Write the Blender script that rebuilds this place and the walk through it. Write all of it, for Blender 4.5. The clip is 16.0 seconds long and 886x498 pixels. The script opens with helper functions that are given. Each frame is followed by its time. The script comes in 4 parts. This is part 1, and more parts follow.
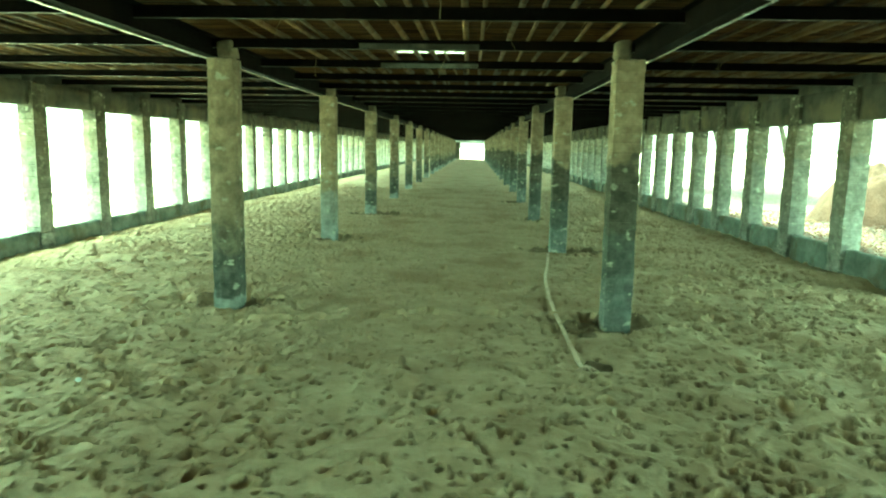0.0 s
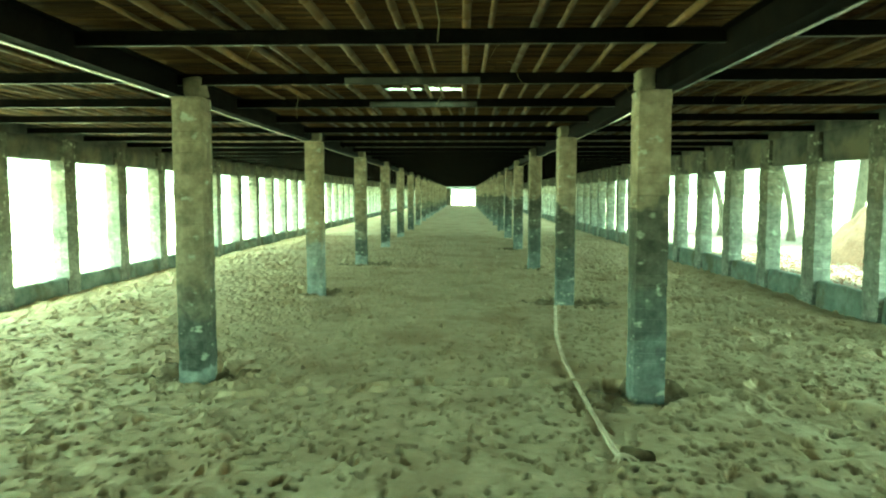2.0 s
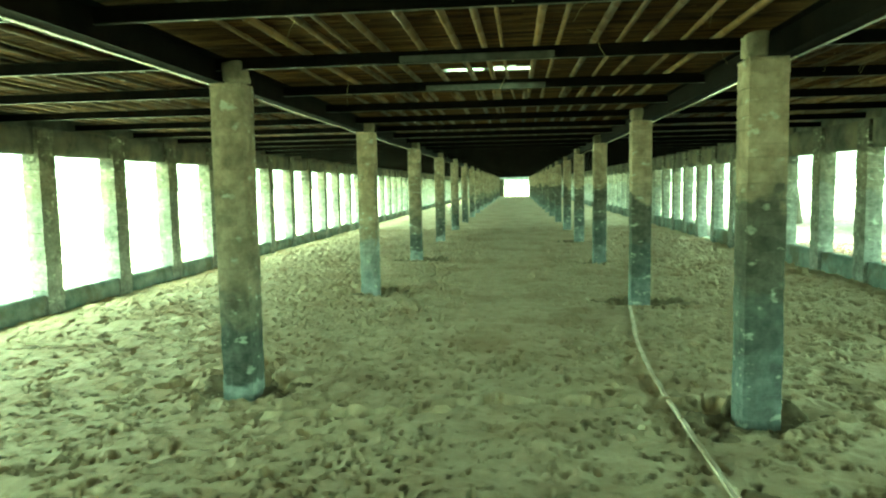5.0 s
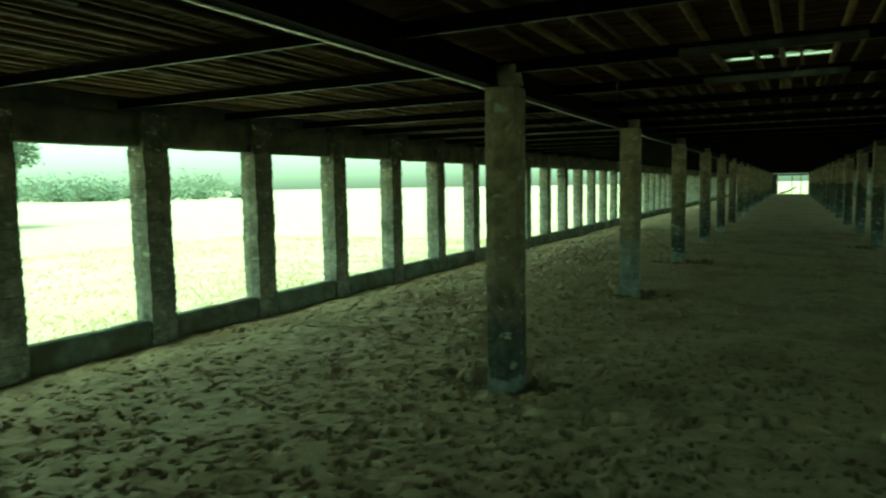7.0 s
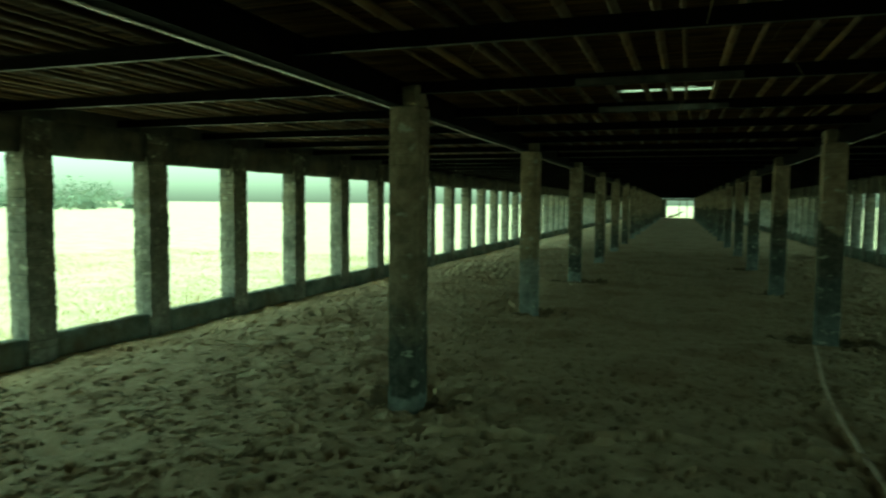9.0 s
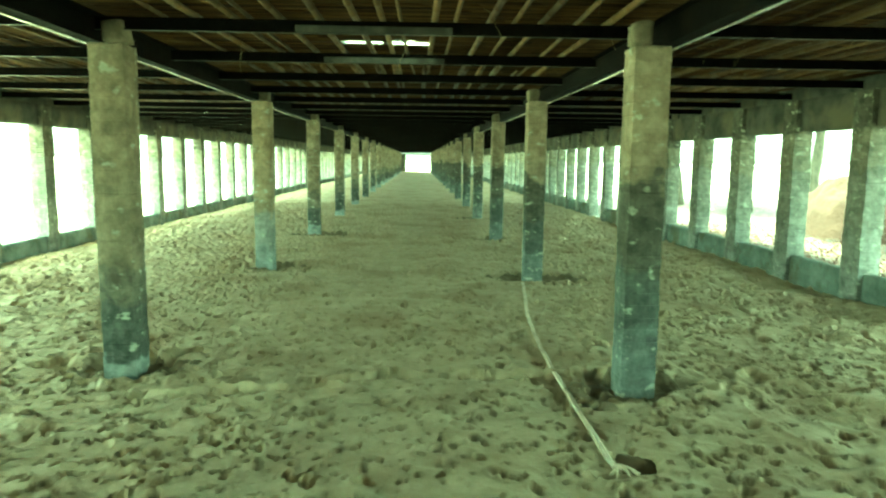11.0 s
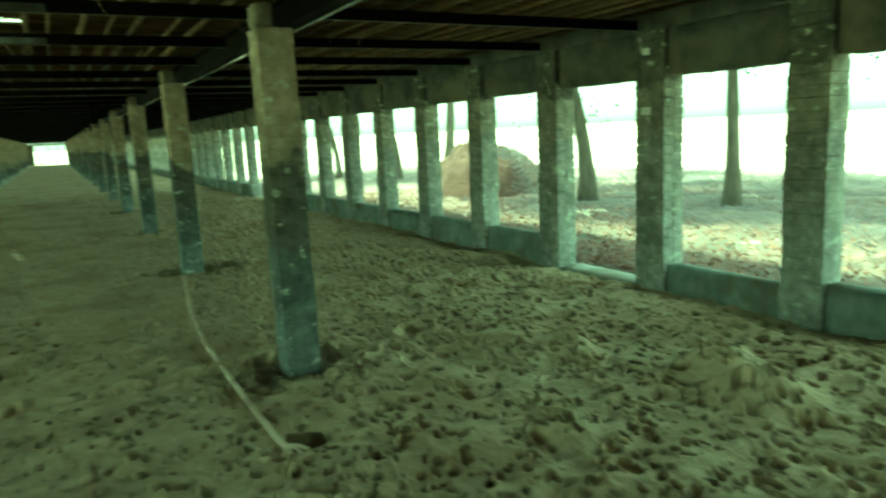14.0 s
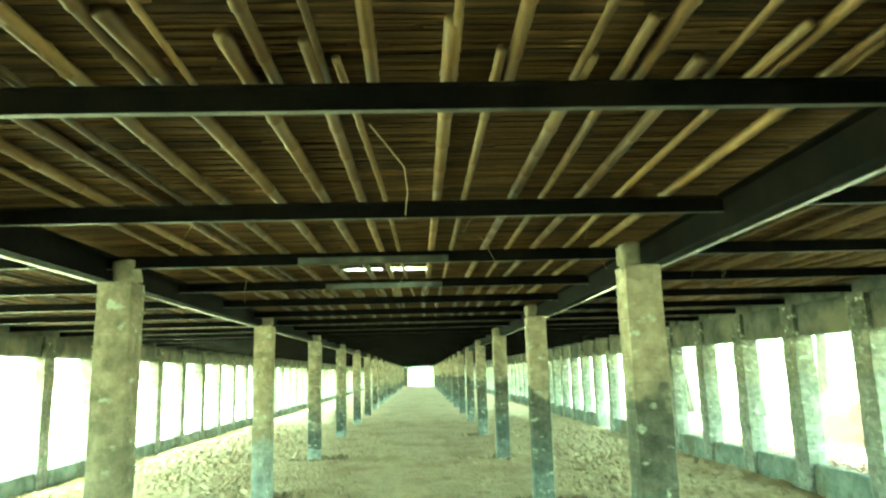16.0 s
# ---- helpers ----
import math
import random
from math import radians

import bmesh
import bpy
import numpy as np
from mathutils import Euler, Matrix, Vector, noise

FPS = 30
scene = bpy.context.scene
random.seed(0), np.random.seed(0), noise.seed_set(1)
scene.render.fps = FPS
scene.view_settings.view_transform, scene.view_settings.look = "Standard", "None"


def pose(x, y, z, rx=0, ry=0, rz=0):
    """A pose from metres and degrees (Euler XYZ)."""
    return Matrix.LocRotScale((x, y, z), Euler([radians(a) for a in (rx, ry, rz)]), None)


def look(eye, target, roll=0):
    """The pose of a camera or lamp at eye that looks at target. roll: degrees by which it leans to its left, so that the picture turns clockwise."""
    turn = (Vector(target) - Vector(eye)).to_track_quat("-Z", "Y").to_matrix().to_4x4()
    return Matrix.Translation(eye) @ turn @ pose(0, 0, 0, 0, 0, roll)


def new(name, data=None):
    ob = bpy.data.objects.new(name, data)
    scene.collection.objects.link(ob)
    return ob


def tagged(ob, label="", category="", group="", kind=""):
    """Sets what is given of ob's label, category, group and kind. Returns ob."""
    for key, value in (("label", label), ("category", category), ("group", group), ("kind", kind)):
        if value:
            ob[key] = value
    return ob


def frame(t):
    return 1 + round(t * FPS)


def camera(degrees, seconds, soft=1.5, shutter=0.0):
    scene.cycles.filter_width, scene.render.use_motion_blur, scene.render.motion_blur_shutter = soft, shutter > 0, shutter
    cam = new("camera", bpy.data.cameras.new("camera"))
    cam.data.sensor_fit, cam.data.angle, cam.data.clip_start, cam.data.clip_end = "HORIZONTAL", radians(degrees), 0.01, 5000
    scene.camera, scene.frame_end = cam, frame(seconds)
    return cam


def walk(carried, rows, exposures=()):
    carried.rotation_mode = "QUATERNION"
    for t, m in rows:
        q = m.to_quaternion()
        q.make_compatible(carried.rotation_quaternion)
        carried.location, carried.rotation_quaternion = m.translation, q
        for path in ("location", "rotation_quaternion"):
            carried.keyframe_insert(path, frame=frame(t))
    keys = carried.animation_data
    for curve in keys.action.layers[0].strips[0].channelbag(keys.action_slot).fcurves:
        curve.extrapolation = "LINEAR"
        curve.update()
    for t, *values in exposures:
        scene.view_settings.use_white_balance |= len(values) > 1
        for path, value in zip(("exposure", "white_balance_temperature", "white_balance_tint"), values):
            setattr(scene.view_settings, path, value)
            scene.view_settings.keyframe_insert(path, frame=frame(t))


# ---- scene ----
cam = camera(66.0, 16.0, soft=2.2, shutter=0.4)
PATH = [
    (0, (0.041, -0.606, 1.562), (-0.042, 1.37, 1.267), 1.0),
    (0.5, (0.025, -0.503, 1.556), (-0.086, 1.471, 1.251), 0.6),
    (1, (0.063, -0.276, 1.566), (-0.099, 1.704, 1.336), 1.6),
    (1.5, (0.03, -0.052, 1.54), (-0.14, 1.922, 1.266), 1.7),
    (2, (-0.061, 0.233, 1.553), (-0.122, 2.226, 1.392), 0.0),
    (2.5, (-0.125, 0.485, 1.523), (-0.212, 2.469, 1.281), -0.1),
    (3, (-0.138, 0.722, 1.554), (-0.272, 2.708, 1.368), -0.4),
    (5.5, (-0.249, 0.918, 1.567), (-0.527, 2.89, 1.384), -1.6),
    (6, (-0.29, 0.927, 1.581), (-0.861, 2.835, 1.4), -1.1),
    (6.5, (-0.32, 0.926, 1.598), (-1.1, 2.758, 1.405), -1.3),
    (7, (-0.338, 0.912, 1.593), (-1.243, 2.687, 1.411), -1.0),
    (7.5, (-0.369, 0.918, 1.596), (-1.425, 2.608, 1.423), -1.1),
    (8, (-0.383, 0.917, 1.59), (-1.469, 2.589, 1.428), -0.8),
    (8.5, (-0.336, 0.899, 1.612), (-1.212, 2.691, 1.47), -0.1),
    (9, (-0.319, 0.904, 1.605), (-0.968, 2.791, 1.471), 0.5),
    (9.5, (-0.283, 0.902, 1.592), (-0.631, 2.868, 1.472), 1.1),
    (12, (-0.101, 0.878, 1.566), (0.346, 2.795, 1.207), 0.0),
    (12.5, (-0.057, 0.864, 1.579), (0.726, 2.669, 1.22), -0.2),
    (13, (-0.005, 0.846, 1.578), (0.993, 2.543, 1.225), -1.3),
    (13.5, (0.013, 0.828, 1.596), (1.098, 2.47, 1.239), -2.4),
    (14, (-0.01, 0.849, 1.604), (0.95, 2.57, 1.263), -2.9),
    (14.5, (-0.074, 0.875, 1.619), (0.475, 2.788, 1.429), -3.6),
    (15, (-0.12, 0.916, 1.613), (0.147, 2.898, 1.599), -2.8),
    (15.5, (-0.155, 0.898, 1.633), (-0.011, 2.884, 1.82), -2.1),
    (16, (-0.156, 0.895, 1.642), (-0.083, 2.861, 1.998), -1.6),
]
EXPOSURE = [
    (0.0, 3.6, 6950, -78), (1.0, 3.45, 6950, -79), (1.6, 3.5, 6950, -79), (2.2, 3.8, 6850, -76), (5.3, 3.65, 6900, -79), (6.0, 2.8, 6900, -87), (6.5, 1.75, 6950, -90),
    (7.0, 0.8, 6800, -80), (7.5, 0.42, 6450, -62), (8.0, 0.22, 6400, -56), (8.5, 0.22, 6400, -58), (9.0, 0.62, 6600, -74), (9.7, 2.35, 6950, -88),
    (11.8, 3.95, 6950, -77), (12.4, 3.78, 6950, -78), (12.9, 3.28, 6950, -83), (13.5, 2.72, 6900, -88), (14.1, 2.65, 6900, -88), (14.7, 3.68, 6900, -76),
    (15.3, 4.25, 6700, -75), (16.0, 4.8, 6700, -71)]
walk(cam, [(t, look(eye, target, roll)) for t, eye, target, roll in PATH], EXPOSURE)

# ---- light ----
world = bpy.data.worlds.new("sky")
scene.world = world
world.use_nodes = True
wn = world.node_tree
sky = wn.nodes.new("ShaderNodeTexSky")
sky.sky_type = 'NISHITA'
sky.sun_disc = False
sky.sun_elevation, sky.sun_rotation = radians(72), radians(280)
sky.dust_density, sky.ozone_density = 3.0, 0.3
wn.nodes["Background"].inputs[1].default_value = 0.15
haze = wn.nodes.new("ShaderNodeHueSaturation")
haze.inputs["Saturation"].default_value, haze.inputs["Value"].default_value = 0.28, 1.85
wn.links.new(sky.outputs[0], haze.inputs["Color"])
wn.links.new(haze.outputs[0], wn.nodes["Background"].inputs[0])
sun = new("sun", bpy.data.lights.new("sun", 'SUN'))
sun.data.energy, sun.data.angle, sun.data.color = 3.2, radians(3), (1.0, 0.95, 0.86)
sun.matrix_world = look((-6.1, 1.1, 19.0), (0, 0, 0))


# ---- materials ----
def surface(name, c1, c2, scale=8.0, rough=0.85, bump=0.3, bump_scale=60.0, c3=None, scale3=0.7, stretch=(1, 1, 1),
            metal=0.0, spec=0.4, local=False, vary=0.0, detail=6.0, depth=0.01, island=False):
    """Two-scale mottled colour with fine relief; world coordinates unless local."""
    m = bpy.data.materials.new(name)
    m.use_nodes = True
    t = m.node_tree
    n, l = t.nodes, t.links
    b = n["Principled BSDF"]
    b.inputs["Roughness"].default_value = rough
    b.inputs["Metallic"].default_value = metal
    b.inputs["Specular IOR Level"].default_value = spec
    if local:
        src = n.new("ShaderNodeTexCoord").outputs["Object"]
    else:
        src = n.new("ShaderNodeNewGeometry").outputs["Position"]
    mp = n.new("ShaderNodeMapping")
    mp.inputs["Scale"].default_value = stretch
    l.new(src, mp.inputs[0])

    def tex(sc, det=detail):
        k = n.new("ShaderNodeTexNoise")
        k.inputs["Scale"].default_value, k.inputs["Detail"].default_value, k.inputs["Roughness"].default_value = sc, det, 0.65
        l.new(mp.outputs[0], k.inputs["Vector"])
        return k.outputs[0]

    def ramp(fac, a, z, lo=0.32, hi=0.68):
        r = n.new("ShaderNodeValToRGB")
        r.color_ramp.elements[0].position, r.color_ramp.elements[1].position = lo, hi
        r.color_ramp.elements[0].color, r.color_ramp.elements[1].color = (*a, 1), (*z, 1)
        l.new(fac, r.inputs[0])
        return r.outputs[0]

    def blend(fac, a, z):
        x = n.new("ShaderNodeMix")
        x.data_type = 'RGBA'
        l.new(fac, x.inputs[0])
        l.new(a, x.inputs[6])
        l.new(z, x.inputs[7])
        return x.outputs[2]

    col = ramp(tex(scale), c1, c2)
    if c3:
        flat = n.new("ShaderNodeRGB")
        flat.outputs[0].default_value = (*c3, 1)
        mask = ramp(tex(scale3), (0, 0, 0), (1, 1, 1), 0.48, 0.62)
        col = blend(mask, col, flat.outputs[0])
    if vary:
        info = n.new("ShaderNodeObjectInfo")
        hsv = n.new("ShaderNodeHueSaturation")
        mr = n.new("ShaderNodeMapRange")
        mr.inputs[3].default_value, mr.inputs[4].default_value = 1 - vary, 1 + vary
        l.new(n.new("ShaderNodeNewGeometry").outputs["Random Per Island"] if island else info.outputs["Random"], mr.inputs[0])
        l.new(mr.outputs[0], hsv.inputs["Value"])
        l.new(col, hsv.inputs["Color"])
        col = hsv.outputs[0]
    l.new(col, b.inputs["Base Color"])
    bp = n.new("ShaderNodeBump")
    bp.inputs["Strength"].default_value, bp.inputs["Distance"].default_value = bump, depth
    l.new(tex(bump_scale), bp.inputs["Height"])
    l.new(bp.outputs[0], b.inputs["Normal"])
    return m


def banded(name, bands, rough=0.9):
    """Old limewashed masonry: bands of colour, coats of paint on the columns, one above the other with ragged borders
    and flaked spots. bands: (top height, colour a, colour b).
    """
    m = surface(name, bands[-1][1], bands[-1][2], 9, rough, 0.5, 35)
    t = m.node_tree
    n, l = t.nodes, t.links
    b = n["Principled BSDF"]
    geo = n.new("ShaderNodeNewGeometry")
    sep = n.new("ShaderNodeSeparateXYZ")
    l.new(geo.outputs["Position"], sep.inputs[0])
    rag = n.new("ShaderNodeTexNoise")
    rag.inputs["Scale"].default_value, rag.inputs["Detail"].default_value = 6.0, 5.0
    l.new(geo.outputs["Position"], rag.inputs["Vector"])
    off = n.new("ShaderNodeMath")
    off.operation = 'MULTIPLY_ADD'
    off.inputs[1].default_value, off.inputs[2].default_value = 0.5, -0.70
    l.new(rag.outputs[0], off.inputs[0])
    wide = n.new("ShaderNodeTexNoise")
    wide.inputs["Scale"].default_value, wide.inputs["Detail"].default_value = 0.45, 2.0
    l.new(geo.outputs["Position"], wide.inputs["Vector"])
    off2 = n.new("ShaderNodeMath")
    off2.operation = 'MULTIPLY_ADD'
    off2.inputs[1].default_value = 0.9
    l.new(wide.outputs[0], off2.inputs[0])
    l.new(off.outputs[0], off2.inputs[2])
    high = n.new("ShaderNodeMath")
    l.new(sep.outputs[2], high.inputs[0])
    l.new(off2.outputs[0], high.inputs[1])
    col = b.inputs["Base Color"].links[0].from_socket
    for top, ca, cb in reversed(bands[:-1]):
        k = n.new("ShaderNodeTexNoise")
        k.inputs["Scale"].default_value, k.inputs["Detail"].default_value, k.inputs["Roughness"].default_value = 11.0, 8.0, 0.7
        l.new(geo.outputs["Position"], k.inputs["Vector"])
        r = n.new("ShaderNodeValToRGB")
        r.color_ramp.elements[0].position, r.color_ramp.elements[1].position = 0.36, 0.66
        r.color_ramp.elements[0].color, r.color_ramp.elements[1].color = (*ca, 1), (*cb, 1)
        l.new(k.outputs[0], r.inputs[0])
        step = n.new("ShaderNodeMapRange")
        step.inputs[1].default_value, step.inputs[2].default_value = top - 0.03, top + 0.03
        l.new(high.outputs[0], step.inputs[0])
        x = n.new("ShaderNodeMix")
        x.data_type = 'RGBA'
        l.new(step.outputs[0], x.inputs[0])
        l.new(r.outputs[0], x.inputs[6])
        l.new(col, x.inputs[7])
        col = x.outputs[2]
    # flaked pale spots
    fl = n.new("ShaderNodeTexNoise")
    fl.inputs["Scale"].default_value, fl.inputs["Detail"].default_value = 9.0, 5.0
    mp = n.new("ShaderNodeMapping")
    mp.inputs["Scale"].default_value, mp.inputs["Location"].default_value = (1, 1, 1.6), (7, 3, 1)
    l.new(geo.outputs["Position"], mp.inputs[0])
    l.new(mp.outputs[0], fl.inputs["Vector"])
    fr = n.new("ShaderNodeValToRGB")
    fr.color_ramp.elements[0].position, fr.color_ramp.elements[1].position = 0.61, 0.69
    l.new(fl.outputs[0], fr.inputs[0])
    pale = n.new("ShaderNodeRGB")
    pale.outputs[0].default_value = (0.5, 0.5, 0.42, 1)
    x = n.new("ShaderNodeMix")
    x.data_type = 'RGBA'
    l.new(fr.outputs[0], x.inputs[0])
    l.new(col, x.inputs[6])
    l.new(pale.outputs[0], x.inputs[7])
    cell = n.new("ShaderNodeTexVoronoi")
    cell.inputs["Randomness"].default_value, cell.inputs["Scale"].default_value = 0.55, 1.0
    cm = n.new("ShaderNodeMapping")
    cm.inputs["Scale"].default_value = (7.5, 5.0, 11.5)
    l.new(geo.outputs["Position"], cm.inputs[0])
    l.new(cm.outputs[0], cell.inputs["Vector"])
    tone = n.new("ShaderNodeMapRange")
    tone.inputs[3].default_value, tone.inputs[4].default_value = 0.8, 1.14
    l.new(cell.outputs["Color"], tone.inputs[0])
    stain = n.new("ShaderNodeTexNoise")
    stain.inputs["Scale"].default_value, stain.inputs["Detail"].default_value, stain.inputs["Roughness"].default_value = 2.6, 9.0, 0.72
    l.new(geo.outputs["Position"], stain.inputs["Vector"])
    st = n.new("ShaderNodeMapRange")
    st.inputs[1].default_value, st.inputs[2].default_value, st.inputs[3].default_value, st.inputs[4].default_value = 0.38, 0.62, 0.66, 1.12
    l.new(stain.outputs[0], st.inputs[0])
    mul = n.new("ShaderNodeMath")
    mul.operation = 'MULTIPLY'
    l.new(tone.outputs[0], mul.inputs[0])
    l.new(st.outputs[0], mul.inputs[1])
    hsv = n.new("ShaderNodeHueSaturation")
    l.new(mul.outputs[0], hsv.inputs["Value"])
    l.new(x.outputs[2], hsv.inputs["Color"])
    l.new(hsv.outputs[0], b.inputs["Base Color"])
    return m


SAND = surface("dry_sand", (0.435, 0.333, 0.218), (0.575, 0.46, 0.322), 5, 0.95, 0.45, 60, (0.38, 0.278, 0.178), 0.9, depth=0.006)


def second_relief(m, scale, strength, depth):
    """Adds a coarser bump under the fine one."""
    n, l = m.node_tree.nodes, m.node_tree.links
    fine = next(k for k in n if k.bl_idname == "ShaderNodeBump")
    geo, tex, bp = n.new("ShaderNodeNewGeometry"), n.new("ShaderNodeTexNoise"), n.new("ShaderNodeBump")
    tex.inputs["Scale"].default_value, tex.inputs["Detail"].default_value, tex.inputs["Roughness"].default_value = scale, 4.0, 0.6
    bp.inputs["Strength"].default_value, bp.inputs["Distance"].default_value = strength, depth
    l.new(geo.outputs["Position"], tex.inputs["Vector"])
    l.new(tex.outputs[0], bp.inputs["Height"])
    l.new(bp.outputs[0], fine.inputs["Normal"])


second_relief(SAND, 14, 0.4, 0.025)
# moist sand, darkened further for the shade inside the hollows
DAMP_SHADED = surface("damp_sand", (0.15, 0.112, 0.072), (0.27, 0.207, 0.135), 9, 0.95, 0.5, 50, (0.19, 0.145, 0.093), 3, depth=0.008)
FIELD = surface("stubble_soil", (0.37, 0.312, 0.245), (0.52, 0.455, 0.37), 1.2, 0.95, 0.6, 14, (0.43, 0.365, 0.28), 0.12, depth=0.03)
COLUMN = banded("limewashed_column", [(0.34, (0.125, 0.136, 0.128), (0.25, 0.262, 0.245)), (0.80, (0.08, 0.088, 0.08), (0.16, 0.168, 0.15)),
                                       (1.42, (0.07, 0.068, 0.056), (0.16, 0.153, 0.125)), (9, (0.25, 0.205, 0.145), (0.44, 0.372, 0.28))])
WEST_COLUMN = banded("patchy_limewashed_column", [(0.17, (0.22, 0.238, 0.228), (0.44, 0.455, 0.43)), (0.66, (0.058, 0.062, 0.054), (0.16, 0.162, 0.142)),
                                                  (1.0, (0.12, 0.108, 0.082), (0.26, 0.236, 0.185)), (9, (0.175, 0.146, 0.103), (0.40, 0.342, 0.255))])
PALE_COLUMN = banded("ochre_limewashed_column", [(0.15, (0.2, 0.208, 0.2), (0.36, 0.365, 0.35)), (0.6, (0.25, 0.248, 0.23), (0.42, 0.416, 0.388)),
                                                 (9, (0.25, 0.202, 0.135), (0.43, 0.362, 0.26))])
# the top band, above about 1.98 m, is darker, near the lintel's tone
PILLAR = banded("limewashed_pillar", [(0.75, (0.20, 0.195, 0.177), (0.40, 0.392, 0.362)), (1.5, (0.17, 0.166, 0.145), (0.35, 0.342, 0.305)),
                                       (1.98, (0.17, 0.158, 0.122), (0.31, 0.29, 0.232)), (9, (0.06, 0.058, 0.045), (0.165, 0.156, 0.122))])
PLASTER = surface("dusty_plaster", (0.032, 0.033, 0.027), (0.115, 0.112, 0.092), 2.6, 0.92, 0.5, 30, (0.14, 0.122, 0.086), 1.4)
SILL = surface("sill_plaster", (0.11, 0.127, 0.115), (0.27, 0.295, 0.27), 4, 0.92, 0.6, 30, (0.13, 0.115, 0.08), 1.8)
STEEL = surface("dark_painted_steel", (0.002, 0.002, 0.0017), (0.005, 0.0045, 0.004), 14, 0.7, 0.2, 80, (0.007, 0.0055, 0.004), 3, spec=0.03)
LIT_STEEL = surface("lit_underside_steel", (0.04, 0.037, 0.032), (0.11, 0.102, 0.09), 12, 0.45, 0.2, 60, (0.2, 0.19, 0.17), 1.1, metal=0.3)
LIT_EDGE = surface("lit_flange_edge", (0.8, 0.8, 0.78), (0.92, 0.92, 0.9), 9, 0.14, 0.06, 60, (0.6, 0.58, 0.54), 2.2, metal=0.9)
PALE_STEEL = surface("dull_pale_steel", (0.035, 0.034, 0.029), (0.10, 0.098, 0.085), 9, 0.5, 0.2, 50, (0.03, 0.026, 0.02), 3, metal=0.15)
BAMBOO = surface("bamboo_culm", (0.078, 0.046, 0.019), (0.182, 0.116, 0.052), 4, 0.5, 0.25, 30, (0.066, 0.039, 0.017), 1.5, (1, 0.25, 1), vary=0.5)
REED = surface("reed_mat", (0.041, 0.0188, 0.0052), (0.128, 0.063, 0.0185), 40, 0.75, 0.8, 90, (0.08, 0.042, 0.016), 1.3, (0.06, 1, 1), depth=0.006)
REEDS = surface("loose_reed", (0.049, 0.0255, 0.0085), (0.14, 0.081, 0.029), 30, 0.75, 0.4, 90, (0.068, 0.038, 0.0135), 1.3, (0.06, 1, 1), depth=0.004, vary=0.65, island=True)
STRAW = surface("pale_straw", (0.26, 0.205, 0.12), (0.38, 0.31, 0.19), 9, 0.8, 0.2, 50)
HOSE = surface("pale_hose", (0.68, 0.55, 0.43), (0.82, 0.69, 0.56), 12, 0.6, 0.2, 60, (0.55, 0.43, 0.32), 3)
BARK = surface("tree_bark", (0.05, 0.042, 0.032), (0.13, 0.11, 0.085), 9, 0.95, 0.9, 22, stretch=(1, 1, 0.25), depth=0.03)
LEAF = surface("green_leaf", (0.035, 0.07, 0.02), (0.09, 0.13, 0.045), 2.5, 0.7, 0.1, 20)
# leaf colour washed pale to stand for the haze over far trees
FARLEAF = surface("hazed_leaf", (0.21, 0.25, 0.20), (0.31, 0.35, 0.29), 0.5, 0.9, 0.1, 20)
WEED = surface("dry_weed", (0.13, 0.112, 0.116), (0.26, 0.23, 0.232), 1.6, 0.85, 0.1, 20)
LITTER = surface("dead_leaf", (0.14, 0.072, 0.058), (0.27, 0.158, 0.128), 3, 0.85, 0.1, 20)
STUBBLE = surface("cut_stubble", (0.46, 0.355, 0.17), (0.64, 0.52, 0.30), 2, 0.85, 0.1, 20)
EARTH = surface("dug_earth", (0.034, 0.016, 0.012), (0.06, 0.03, 0.023), 4, 0.95, 0.8, 14, depth=0.04)
WHITE = surface("white_plate", (0.68, 0.68, 0.65), (0.8, 0.8, 0.77), 9, 0.5, 0.1, 50)
YARD = surface("trodden_yard_soil", (0.07, 0.047, 0.04), (0.18, 0.134, 0.12), 6, 0.95, 1.0, 12, (0.10, 0.085, 0.078), 0.5, depth=0.03)
CONCRETE = surface("pale_concrete", (0.34, 0.33, 0.30), (0.5, 0.48, 0.44), 8, 0.9, 0.5, 40, (0.3, 0.27, 0.22), 2)
MORTAR = surface("rough_mortar", (0.16, 0.14, 0.10), (0.3, 0.26, 0.19), 14, 0.95, 0.9, 30)
DARKWOOD = surface("grey_timber", (0.10, 0.085, 0.065), (0.2, 0.17, 0.13), 8, 0.9, 0.5, 40)


# ---- mesh helpers ----
def part(name, me, material, parent=None, label=""):
    """Links a mesh (or bmesh) as one object, under parent if given."""
    if isinstance(me, bmesh.types.BMesh):
        bm, me = me, bpy.data.meshes.new(name)
        bm.to_mesh(me)
        bm.free()
    if material and not me.materials:
        me.materials.append(material)
    ob = new(name, me)
    if parent:
        ob.parent = parent
    if label:
        ob["label"] = label
    return ob


def mesh_of(name, verts, faces, smooth=False):
    me = bpy.data.meshes.new(name)
    me.from_pydata(verts, [], faces)
    if smooth:
        me.polygons.foreach_set("use_smooth", [True] * len(me.polygons))
    me.update()
    return me


